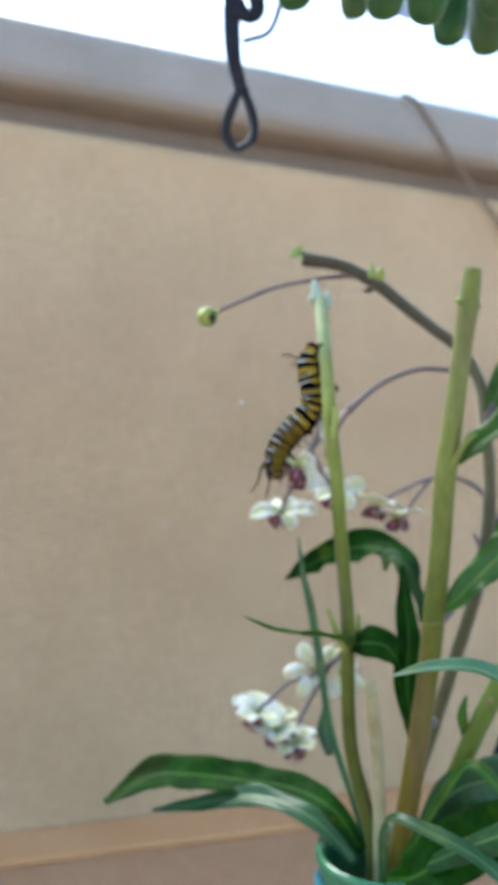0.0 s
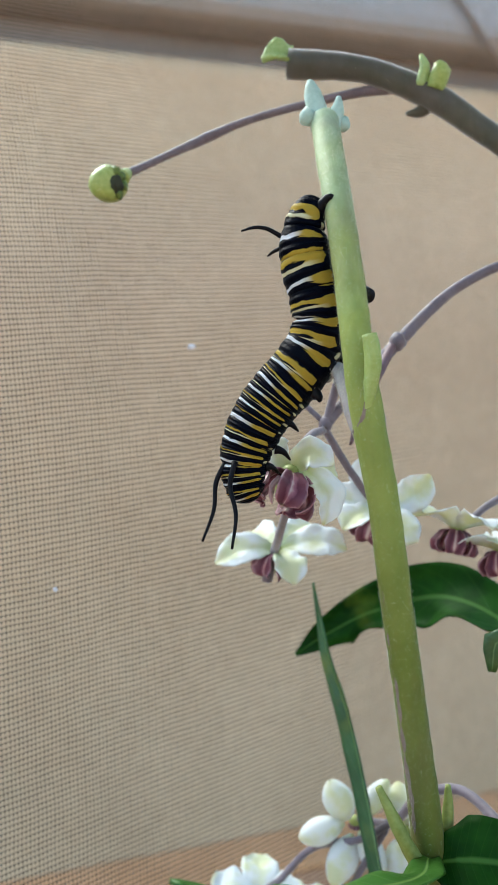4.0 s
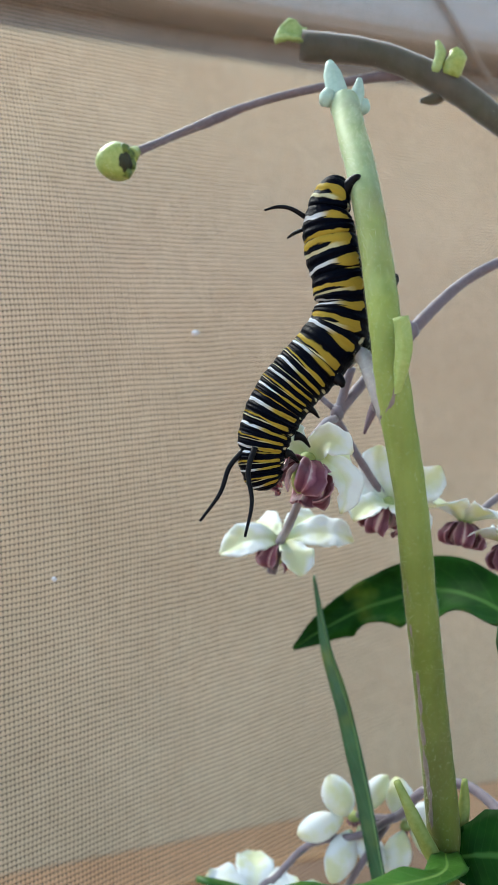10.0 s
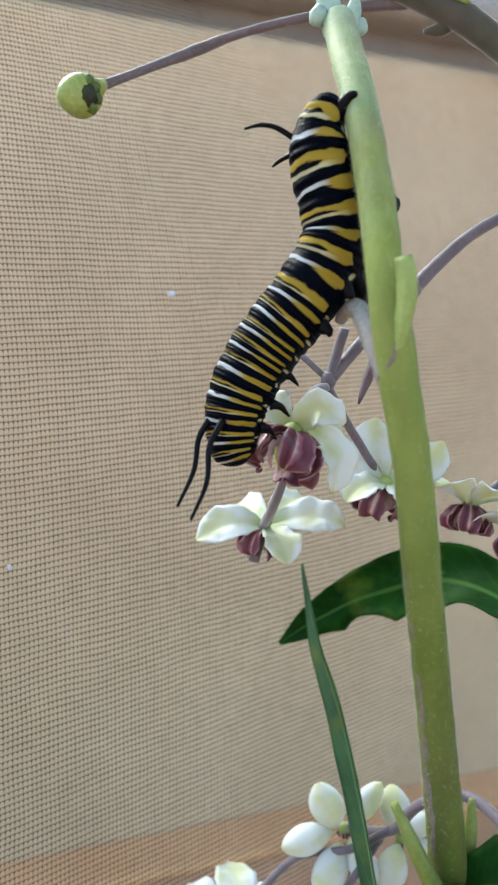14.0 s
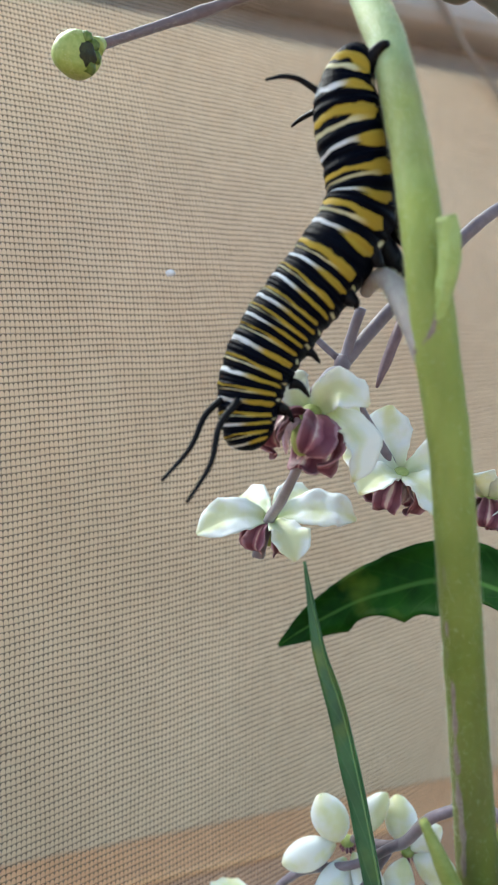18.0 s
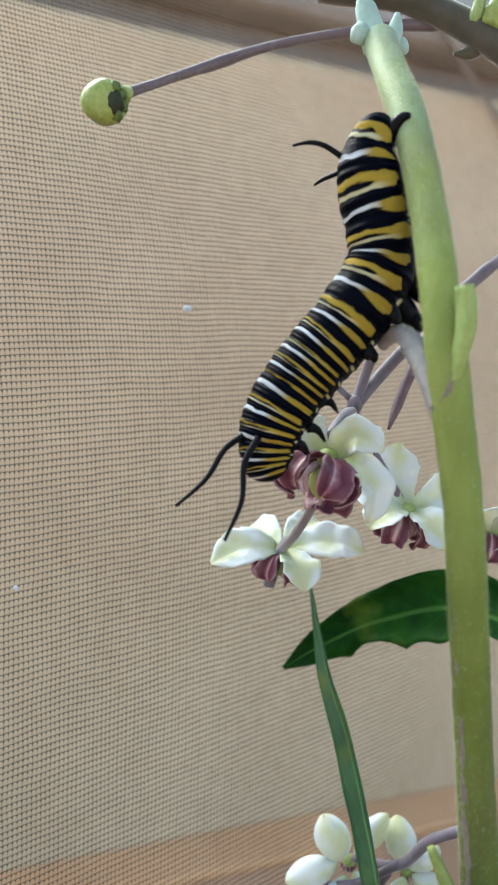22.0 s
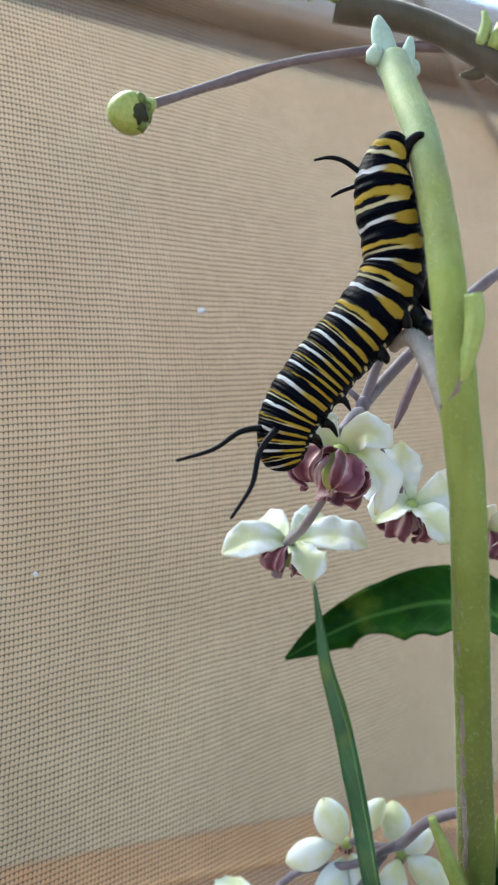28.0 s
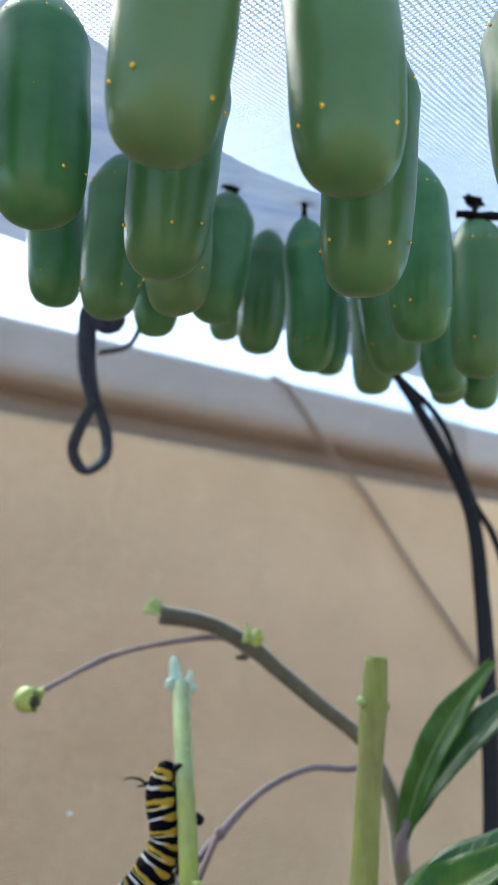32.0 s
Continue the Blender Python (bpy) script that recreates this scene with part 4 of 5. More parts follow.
    petal(f, (25.6, 211.6, 134.4), (32.4, 211.8, 139.2), (0.6, 0.2, -0.8), 2.7, (0.1, -0.9, 0.4), 1, 11.0)
    petal(f, (24.5, 211.4, 134.2), (18.4, 212.4, 135.9), (0, 0, 0.6), 2.6, (-0.2, -0.8, 0.5), 1, 12.0)
    petal(f, (24.8, 210.9, 133.9), (19.8, 207.6, 132.0), (-0.2, -0.3, 1.0), 2.6, (-0.1, -0.6, 0.8), 1, 13.0)
    petal(f, (25.5, 210.9, 133.8), (28.6, 206.8, 129.9), (0.3, -0.3, 1.0), 2.6, (0.2, -0.7, 0.7), 1.2, 14.0)
    # second cluster
    ped2 = [(68.4, 213.5, 121), (70.4, 213, 128), (66, 215, 136.2), (60.1, 217, 139.4), (51.5, 217, 139.0), (45.2, 216, 136.2), (41.2, 215, 134.2), (38.2, 215, 131.8)]
    part("flower_stalk", tube("flower_stalk", ped2, [0.8, 0.75, 0.7, 0.65, 0.6, 0.6, 0.55, 0.5], M_MAUVE, 12, 0.9, 0.1), s)
    stalk(s, [(52, 217, 138.8), (48.4, 216.5, 134), (44.8, 216, 128)], 0.55)
    flower(s, (36.6, 215, 130.8), (-0.2, -0.15, -0.9), 0.5, 0.85, 0.5)
    flower(s, (42.8, 215.5, 127.6), (0.1, -0.1, -0.9), 0.9, 0.85, 0.5)
    # leaves at the bend
    part("petiole", tube("petiole", [(66.8, 215, 152), (67.2, 213.6, 156.5), (68.6, 213, 161)], [1.6, 1.5, 1.2], M_MAUVE, 12, 0.8), s)
    part("leaf", leaf("leaf", [(67.5, 213, 158), (71.4, 211, 169.6), (77.8, 208.5, 181.5), (86.5, 204, 193.5)], [1.6, 3.4, 3.6, 1.0], [(-0.6, -0.8, 0.2)] * 4, M_LEAF_FRESH, 0.45, 0.35, 8, 0.4, 20), s)
    part("leaf", leaf("leaf", [(69.2, 213, 160.5), (76.5, 210, 171), (84.5, 204, 181), (95, 197, 192)], [1.6, 3.4, 3.8, 2.2], [(-0.5, -0.65, 0.55)] * 4, M_LEAF_BLUE, 0.4, 0.35, 8, 0.3, 21), s)
    part("spur", tube("spur", [(67.6, 212.4, 119), (65.6, 211.8, 121), (63.6, 211.6, 124.6)], [1.2, 0.8, 0.3], M_MAUVE, 10, 0.6), s)
    part("spur", tube("spur", [(51, 197.5, 76), (49.0, 196.4, 78)], [1.8, 1.2], M_MAUVE, 10, 0.6), s)


def slanting_stem():
    s = thing("milkweed", "bright green milkweed stem leaning out of the jar", "plant", "milkweed cuttings in the jar")
    pts = [(41.0, 188.0, 30.0), (48.7, 189.0, 50.7), (53.8, 186.5, 64.5), (59.6, 182.0, 82.6), (67.2, 178.0, 102.0), (76.7, 175.0, 122.0), (87.2, 171.0, 144.0)]
    part("stem", tube("stem", pts, [2.4, 2.4, 2.4, 2.35, 2.35, 2.4, 2.2], M_STEM_D, 20, 1.0, 0.04), s)
    part("bud_node", blob("bud_node", (60.2, 177.2, 88.6), (0.9, 0.7, 0.9), M_STUB_BROWN, 10, 8, 0.5), s, "brown bud scar")
    part("bract", leaf("bract", [(73.7, 173.5, 113.0), (72.7, 171.5, 118.0), (74.2, 171.0, 123.5)], [1.0, 1.5, 0.3], (-0.5, -1, 0), M_LEAF_FRESH, 0.3, 0.6, 6), s)
    part("leaf", leaf("leaf", [(66.2, 177.0, 98.0), (73.2, 172.0, 103.0), (83.2, 168.0, 104.0)], [0.8, 2.6, 1.6], [(-0.2, -0.5, 0.9)] * 3, M_LEAF_FRESH, 0.3, 0.35, 8, 0.3, 25), s)
    part("bract", leaf("bract", [(56.7, 184.0, 77.0), (55.4, 183.0, 83.0), (56.0, 182.5, 88.0)], [0.8, 1.3, 0.3], (-0.5, -1, 0), M_LEAF_FRESH, 0.3, 0.5, 6), s)


def short_cuttings():
    s = thing("milkweed", "short pale dry cutting, broken off at the top", "plant", "milkweed cuttings in the jar")
    part("stem", tube("stem", [(37, 186, 30), (36.6, 185, 55.5), (34.6, 180, 76), (33.0, 175, 84), (32.0, 171, 92)], [1.6, 1.6, 1.5, 1.5, 1.4], M_DRY, 14, 1.0, 0.1), s)
    for dx, dy, tall, wide in ((-0.9, -0.2, 2.6, 0.5), (0.0, -0.6, 1.9, 0.6), (0.8, 0.1, 2.3, 0.45), (0.2, 0.7, 1.5, 0.55)):
        part("splinter", tube("splinter", [(32.0 + dx * 0.7, 171 + dy, 91.2), (31.9 + dx, 170.8 + dy, 92.6), (31.8 + dx * 1.3, 170.6 + dy, 92.0 + tall)], [wide, wide * 0.9, wide * 0.4], M_DRY, 8, 0.4, 0.3, dx), s, "frayed dry fibre")
    g = thing("milkweed", "leafy milkweed cutting with long narrow leaves, low in the jar", "plant", "milkweed cuttings in the jar")
    part("leaf", leaf("leaf", [(35.5, 189, 44), (30.5, 199, 58.5), (26.2, 209, 70), (22.9, 218.5, 88), (20.4, 223.5, 99.5), (17.6, 227.5, 108), (15.2, 231.2, 119.6)], [1.0, 1.6, 2.0, 2.3, 2.2, 1.5, 0.25],
                      [(-0.9, -0.25, 0.1), (-0.9, -0.25, 0.1), (-0.9, -0.3, 0.1), (-0.85, -0.4, 0.1), (-0.8, -0.45, 0.1), (-0.8, -0.5, 0.1), (-0.8, -0.5, 0.1)], M_LEAF_BLUE, 0.5, 0.35, 8, 0.1, 30), g, "upright narrow leaf")
    part("leaf", leaf("leaf", [(33, 188, 47), (26, 193, 54), (16, 201, 55.5), (2, 207, 54.5), (-12, 210, 54.0), (-24, 211.5, 52.5), (-36, 205, 47)], [1.2, 3.2, 4.4, 5.2, 5.8, 5.2, 1.0], [(-0.1, -0.55, 0.85)] * 7, M_LEAF, 0.2, 0.35, 10, 0.5, 31), g, "long dark leaf lying out to one side")
    part("leaf", leaf("leaf", [(31, 184, 46), (20, 190, 53.5), (6, 199, 54), (-9, 206, 48), (-23, 208, 44.5)], [1.0, 2.6, 3.2, 2.6, 0.4], [(-0.1, -0.6, 0.8)] * 5, M_LEAF_BLUE, 0.2, 0.3, 8, 0.4, 32), g)
    part("leaf", leaf("leaf", [(60.5, 136, 92), (54.4, 137, 102), (47.8, 138, 105.6), (39.5, 140, 105.2), (32.4, 140.5, 103.2)], [3.4, 3.0, 2.6, 1.8, 0.3], [(0.2, -0.35, 1)] * 5, M_LEAF_SHEEN, 0.35, 0.35, 8, 0.1, 33), g, "arching leaf, its pale sky sheen painted in")
    part("leaf", leaf("leaf", [(40, 180, 45), (50, 160, 62), (61, 140, 80), (60.5, 136, 93)], [1.0, 2.6, 3.4, 3.4], [(0.8, -0.5, 0.4)] * 4, M_LEAF_BLUE, 0.3, 0.35, 8, 0.1, 34), g)
    part("leaf", leaf("leaf", [(37, 178, 46), (42, 170, 50.5), (50, 168, 57), (58, 165, 64), (68, 160, 75)], [1.0, 4.4, 6.6, 6.4, 1.6], [(-0.2, -0.75, 0.6)] * 5, M_LEAF, 0.2, 0.35, 8, 0.3, 35), g)
    part("leaf", leaf("leaf", [(36, 172, 48), (35.6, 163, 66), (43.7, 155.5, 67.3), (53.2, 150, 64.5), (62, 147, 57)], [0.8, 1.2, 1.8, 1.8, 0.6], [(-0.1, -0.5, 0.9)] * 5, M_LEAF_BLUE, 0.35, 0.35, 8, 0.2, 36), g)
    part("leaf", leaf("leaf", [(42, 182, 48), (48.5, 176, 64), (54, 170, 76), (59, 165, 74), (65, 160, 68)], [0.8, 1.4, 1.6, 1.5, 0.5], [(-0.1, -0.5, 0.9)] * 5, M_LEAF_FRESH, 0.35, 0.35, 8, 0.2, 37), g)
    part("leaf", leaf("leaf", [(44, 182, 50), (52, 178, 66), (62, 172, 73), (74, 168, 77)], [1.0, 4.0, 5.0, 2.4], [(-0.3, -0.8, 0.5)] * 4, M_LEAF_BLUE, 0.25, 0.35, 8, 0.2, 38), g)
    part("leaf", leaf("leaf", [(26, 214, 60), (24.5, 217, 66), (24.2, 218, 72)], [1.0, 2.6, 0.5], [(-0.2, -1, 0.1)] * 3, M_LEAF_BLUE, 0.3, 0.3, 8, 0.2, 39), g)
    # low flower cluster on its arching stalk
    ped = [(43, 192, 84), (41, 200, 91), (36, 210, 94), (30, 212.5, 92), (27, 217, 86), (24.2, 222, 83), (21.6, 224.6, 82.2)]
    part("flower_stalk", tube("flower_stalk", ped, [0.8, 0.75, 0.72, 0.7, 0.7, 0.6, 0.55], M_MAUVE, 12, 0.9, 0.1), g)
    stalk(g, [(27.2, 216.8, 86.4), (21.5, 221, 80.8), (14, 225, 77), (7.5, 226, 70)], 0.6)
    stalk(g, [(25.5, 218.5, 84), (19, 223, 70), (15.4, 224.5, 61)], 0.55)
    stalk(g, [(9, 225.5, 71.5), (6, 226.5, 69), (4.8, 226.0, 67)], 0.5)
    f = flower(g, (21.0, 225.0, 81.6), (0.05, 0.1, -0.98), 0.3, 0.9, 0.9, petals=(), crown=0.3)
    egg_petal(f, (19.8, 224.0, 82.2), (17.0, 222.6, 89.4), 2.7, 0.8, 20.0)
    egg_petal(f, (19.2, 223.6, 82.0), (11.8, 222.2, 80.0), 2.5, 0.7, 21.0)
    egg_petal(f, (22.0, 225.2, 82.0), (26.6, 226.0, 88.0), 2.0, 0.7, 22.0)
    egg_petal(f, (21.6, 223.6, 80.8), (25.0, 220.8, 75.4), 2.3, 0.7, 23.0)
    egg_petal(f, (20.4, 223.2, 80.4), (17.0, 220.4, 73.4), 2.6, 0.7, 24.0)
    f = flower(g, (29.4, 225.0, 80.2), (0.2, 0.1, -0.95), 0.8, 0.85, 0.9, petals=(), crown=0.3)
    egg_petal(f, (29.8, 224.6, 80.6), (33.6, 223.6, 84.6), 1.9, 0.7, 25.0)
    egg_petal(f, (28.8, 223.8, 80.0), (26.4, 221.8, 73.4), 2.4, 0.7, 26.0)
    egg_petal(f, (30.0, 224.0, 80.2), (36.0, 222.4, 77.0), 2.4, 0.7, 27.0)
    egg_petal(f, (29.2, 225.2, 80.8), (28.2, 227.6, 87.0), 2.4, 0.7, 28.0)
    flower(g, (4.6, 225.0, 66.4), (-0.15, 0.25, -0.9), 0.2, 0.95, 0.7, droop=-0.2, plump=1.1)
    flower(g, (10.6, 224.5, 62.0), (0, 0.25, -0.9), 0.9, 0.9, 0.7, droop=-0.2, plump=1.1)
    flower(g, (16.0, 223.5, 58.5), (0.2, 0.2, -0.9), 1.4, 0.8, 0.7, droop=-0.2, plump=1.1)


# ---- the caterpillar ----
BODY_EARLY = [(16.9, 173.2), (15.7, 169.52), (15.8, 166.13), (16.8, 162.35), (17.2, 158.87), (16.5, 155.88), (14.3, 152.9), (11.8, 150.32), (9.9, 147.83), (8.6, 145.25), (7.8, 142.47), (8.0, 139.98), (8.5, 138.0)]
BODY_LATE = [(16.9, 173.3), (15.8, 170.0), (15.9, 167.2), (16.8, 163.6), (17.3, 160.4), (16.2, 157.4), (13.8, 153.7), (11.25, 150.6), (9.15, 147.5), (7.75, 144.6), (7.25, 142.1), (7.25, 139.9), (7.7, 138.0)]
BODY_END = [(16.9, 173.3), (15.8, 170.0), (15.9, 167.2), (16.8, 163.6), (17.3, 160.4), (16.2, 157.4), (13.8, 153.7), (11.25, 150.6), (9.15, 147.75), (7.55, 145.2), (6.85, 143.0), (6.85, 141.1), (7.3, 139.4)]
BODY_R = [1.45, 2.6, 3.2, 3.3, 3.3, 3.45, 3.55, 3.5, 3.4, 3.2, 2.85, 2.45, 2.15]
BODY_Y = 189.5


def caterpillar_skin():
    """Black, yellow and white cross bands that wander and fork; the underside is black."""
    n = Nodes("banded_skin")
    uv = n.add("UVMap")
    sep = n.add("SeparateXYZ")
    n.link(uv.outputs[0], sep.inputs[0])
    stretch = n.add("Mapping")
    stretch.inputs["Scale"].default_value = (3.2, 1.3, 1)
    n.link(uv.outputs[0], stretch.inputs["Vector"])
    wander = n.noise(1.6, 2, 0.5, vec=stretch.outputs[0])
    stretch2 = n.add("Mapping")
    stretch2.inputs["Scale"].default_value = (7.0, 2.4, 1)
    n.link(uv.outputs[0], stretch2.inputs["Vector"])
    fork = n.noise(1.7, 2, 0.5, vec=stretch2.outputs[0])
    v = n.math("ADD", sep.outputs[1], n.math("MULTIPLY_ADD", wander, 0.20, -0.10))
    f = n.math("FRACT", n.math("ADD", v, n.math("MULTIPLY_ADD", fork, 0.10, -0.05)))
    # from the back (0) to the belly (0.5)
    low = n.math("SUBTRACT", 0.5, n.math("ABSOLUTE", n.math("SUBTRACT", sep.outputs[0], 0.5)))
    low = n.math("ADD", low, n.math("MULTIPLY_ADD", fork, 0.10, -0.05))

    def band(centre, half):
        d = n.math("ABSOLUTE", n.math("SUBTRACT", f, centre))
        m = n.add("Clamp")
        n.link(n.math("DIVIDE", n.math("SUBTRACT", half, d), 0.022), m.inputs[0])
        return m.outputs[0]

    def step(x, a, b):
        m = n.add("MapRange", interpolation_type="SMOOTHSTEP")
        n.link(x, m.inputs[0])
        m.inputs[1].default_value, m.inputs[2].default_value = a, b
        return m.outputs[0]

    black, yellow, pale, white = (0.0008, 0.0016, 0.0048), (0.30, 0.212, 0.030), (0.44, 0.42, 0.27), (0.50, 0.53, 0.56)
    front = step(sep.outputs[1], 4.6, 6.2)
    reach = n.math("MULTIPLY_ADD", front, -0.03, low)
    # a yellow band forked by a black tongue from the back; its hind arm is paler
    broad = n.math("MULTIPLY_ADD", step(reach, 0.35, 0.40), -0.4, n.math("MULTIPLY_ADD", wander, 0.10, n.math("MULTIPLY_ADD", front, -0.046, 0.108)))
    tongue = n.math("MULTIPLY_ADD", step(low, 0.20, 0.31), -0.12, n.math("MULTIPLY_ADD", fork, 0.07, 0.020))
    arm = n.math("MULTIPLY", step(f, 0.25, 0.29), step(low, 0.33, 0.22))
    col = n.mix(band(0.21, broad), black, n.mix(arm, yellow, pale))
    col = n.mix(band(0.235, tongue), col, black)
    # a fine black hair line in the front arm
    hair = n.math("MULTIPLY_ADD", step(low, 0.10, 0.26), -0.05, n.math("MULTIPLY_ADD", fork, 0.05, -0.006))
    col = n.mix(n.math("MULTIPLY", band(0.125, hair), front), col, black)
    # a white line on the back that runs into a yellow lobe with a short finger
    line = n.math("MULTIPLY_ADD", step(low, 0.20, 0.30), 0.035, n.math("MULTIPLY_ADD", wander, 0.05, 0.034))
    line = n.math("MULTIPLY_ADD", step(reach, 0.36, 0.41), -0.25, n.math("MULTIPLY_ADD", front, 0.012, line))
    lobe = n.mix(step(low, 0.17, 0.26), white, yellow)
    col = n.mix(band(0.66, line), col, lobe)
    finger = n.math("MULTIPLY", step(low, 0.20, 0.30), n.math("MULTIPLY_ADD", step(reach, 0.35, 0.39), -0.3, 0.055))
    finger = n.math("MULTIPLY", band(0.75, finger), n.math("SUBTRACT", 1.0, front))
    col = n.mix(finger, col, yellow)
    # pale spots along the foot line
    spot = n.math("MULTIPLY", band(0.42, 0.09), n.math("MULTIPLY", step(low, 0.405, 0.415), step(low, 0.45, 0.44)))
    col = n.mix(spot, col, pale)
    n.set(color=col, rough=0.45, spec=0.03)
    fold = n.math("SINE", n.math("MULTIPLY", sep.outputs[1], 37.7))
    n.bump(n.math("ADD", n.math("MULTIPLY", fold, 0.5), n.noise(3000, 2)), 0.6, 0.00014)
    return n.mat


M_SKIN = caterpillar_skin()
M_CATBLACK = mottled("black_skin", (0.0015, 0.0015, 0.0025), (0.005, 0.005, 0.007), 600, 0.4, 0.3, 0.0001, None, 0.0, 0.1)


def body_frame(line, t):
    """The pose of a piece of the body at parameter t of its middle line."""
    p = at_param([Vector((x, BODY_Y, z)) for x, z in line], t)
    a, b = at_param([Vector((x, 0, z)) for x, z in line], max(t - 0.5, 0)), at_param([Vector((x, 0, z)) for x, z in line], min(t + 0.5, len(line) - 1.0001))
    d = (b - a).normalized()
    m = Matrix(((d.x, 0, -d.z, p.x * MM), (0, 1, 0, p.y * MM), (d.z, 0, d.x, p.z * MM), (0, 0, 0, 1)))
    return m


SEGMENTS = 12


def band_place(v):
    """The bands are wide on the rear half and crowd together towards the head."""
    at = (0.0, 0.65, 2.2, 3.5, 4.8, 5.85, 6.5, 7.05, 7.5, 7.95, 8.75, 9.5, 10.4, 11.2, 12.0)
    count = (-0.2, 0.21, 1.21, 2.21, 3.21, 4.21, 5.21, 6.21, 7.21, 8.21, 9.21, 10.21, 11.21, 12.21, 13.1)
    return float(np.interp(v, at, count)) + 1


PIECES = []


def caterpillar():
    c = thing("caterpillar", "black, yellow and white striped caterpillar feeding on a milkweed flower", "caterpillar")
    fine = smooth_line([(x, BODY_Y, z) for x, z in BODY_LATE], 0.12)
    n_seg = SEGMENTS
    t_end = len(BODY_LATE) - 1
    sides = 36
    for k in range(n_seg):
        t0, t1 = k * t_end / n_seg, (k + 1) * t_end / n_seg
        tm = 0.5 * (t0 + t1)
        inv = body_frame(BODY_LATE, tm).inverted()
        lo, hi = max(t0 - 0.16, 0), min(t1 + 0.16, t_end)
        rows = [q for q in fine if lo <= q[1] <= hi]
        verts, uvs, faces = [], [], []
        for i, (p, t) in enumerate(rows):
            d = (rows[min(i + 1, len(rows) - 1)][0] - rows[max(i - 1, 0)][0]).normalized()
            yax = Vector((0, 1, 0))
            out = yax.cross(d).normalized()
            s = (t - t0) / (t1 - t0)
            r = at_param(BODY_R, t) * (1.0 + 0.03 * math.sin(min(max(s, 0), 1) * math.pi * 3) ** 2 + 0.045 * math.sin(min(max(s, 0), 1) * math.pi) - 0.07)
            if k == n_seg - 1:
                r *= math.sqrt(max(1 - max(s, 0) ** 2 * 0.985, 0.0))
            if k == 0 and s < 0.4:
                r *= math.sqrt(max(1 - ((0.4 - s) / 0.42) ** 2, 0.0)) * 0.6 + 0.4
            if s < 0 or s > 1:
                r *= 1 - 0.9 * max(-s, s - 1)
            for j in range(sides + 1):
                a = 2 * math.pi * j / sides
                q = p + r * (math.cos(a) * -out * 1.0 + math.sin(a) * yax * 1.0)
                verts.append(inv @ (q * MM))
                uvs.append((((j / sides) + 0.5) % 1.0 if 0 < j < sides else 0.5, band_place(k + s)))
        w = sides + 1
        for i in range(len(rows) - 1):
            for j in range(sides):
                a = i * w + j
                faces.append((a, a + 1, a + w + 1, a + w))
        ends = []
        if k == 0:
            ends.append(0)
        if k == n_seg - 1:
            ends.append((len(rows) - 1) * w)
        for e in ends:
            verts.append(sum((verts[e + j] for j in range(sides)), Vector()) / sides)
            uvs.append((0.5, band_place(k + 0.05)))
            faces += [(e + j, e + j + 1, len(verts) - 1) for j in range(sides)]
        name = "head" if k == n_seg - 1 else "segment"
        ob = part(name, mesh_of(name, verts, faces, M_SKIN, uvs), c)
        PIECES.append((ob, tm))
    # legs: stout prolegs on the rear half, short hooked legs behind the head
    def leg(k, pts, r, name, mat=M_CATBLACK):
        ob, tm = PIECES[k]
        inv = body_frame(BODY_LATE, tm).inverted()
        me = tube(name, [(x, y, z + 0.8) for x, y, z in pts], r, mat, 12, 0.4, 0.1, k)
        me.transform(inv)
        return part(name, me, ob)

    leg(0, [(17.4, 188.8, 170.6), (18.0, 188.4, 171.4), (18.6, 188.0, 171.9), (19.0, 187.6, 171.9)], [0.8, 0.65, 0.5, 0.3], "claw")
    leg(0, [(17.0, 190.5, 170.6), (18.2, 190.8, 171.2), (19.2, 190.4, 171.0)], [1.2, 0.9, 0.6], "claw")
    for k, (x, z) in ((3, (22.2, 162.8)), (4, (21.6, 156.6)), (5, (20.6, 154.0))):
        px, pz = BODY_LATE[k][0], BODY_LATE[k][1] - 0.8
        leg(k, [(px + 1.2, 190.5, pz), (px + 2.6, 191.8, pz - 0.4), (x, 191.6, z), (x + 0.9, 190.8, z - 0.3)], [1.9, 1.5, 1.1, 0.8], "proleg")
    leg(5, [(17.6, 188.4, 154.8), (18.3, 187.9, 153.7), (18.4, 187.9, 153.1)], [0.9, 0.6, 0.4], "proleg")
    leg(6, [(15.6, 188.4, 151.0), (16.4, 187.9, 150.0), (16.3, 187.9, 149.7)], [0.85, 0.55, 0.3], "proleg")
    for k, a, b in ((8, (11.9, 189, 146.0), (13.6, 189.5, 145.0)), (9, (10.9, 189, 143.2), (12.7, 190, 142.0)), (10, (9.8, 189, 141.0), (11.3, 190.5, 140.0)), (10, (9.6, 190.6, 140.8), (11.4, 192, 139.7))):
        mid = tuple(0.5 * (p + q) + o for p, q, o in zip(a, b, (0, -0.3, 0.4)))
        leg(k, [a, mid, b], [0.6, 0.38, 0.12], "leg")
    leg(11, [(8.3, 188.6, 138.9), (9.2, 188.8, 138.6)], [0.7, 0.35], "jaw")
    leg(1, [(13.2, 189.2, 168.6), (11.6, 189, 169.5), (10.1, 188.8, 169.7), (8.6, 188.6, 169.3)], [0.3, 0.24, 0.2, 0.12], "tentacle")
    leg(1, [(13.6, 192, 168.2), (12.0, 194, 168.0), (11.2, 195, 167.7)], [0.28, 0.22, 0.12], "tentacle")
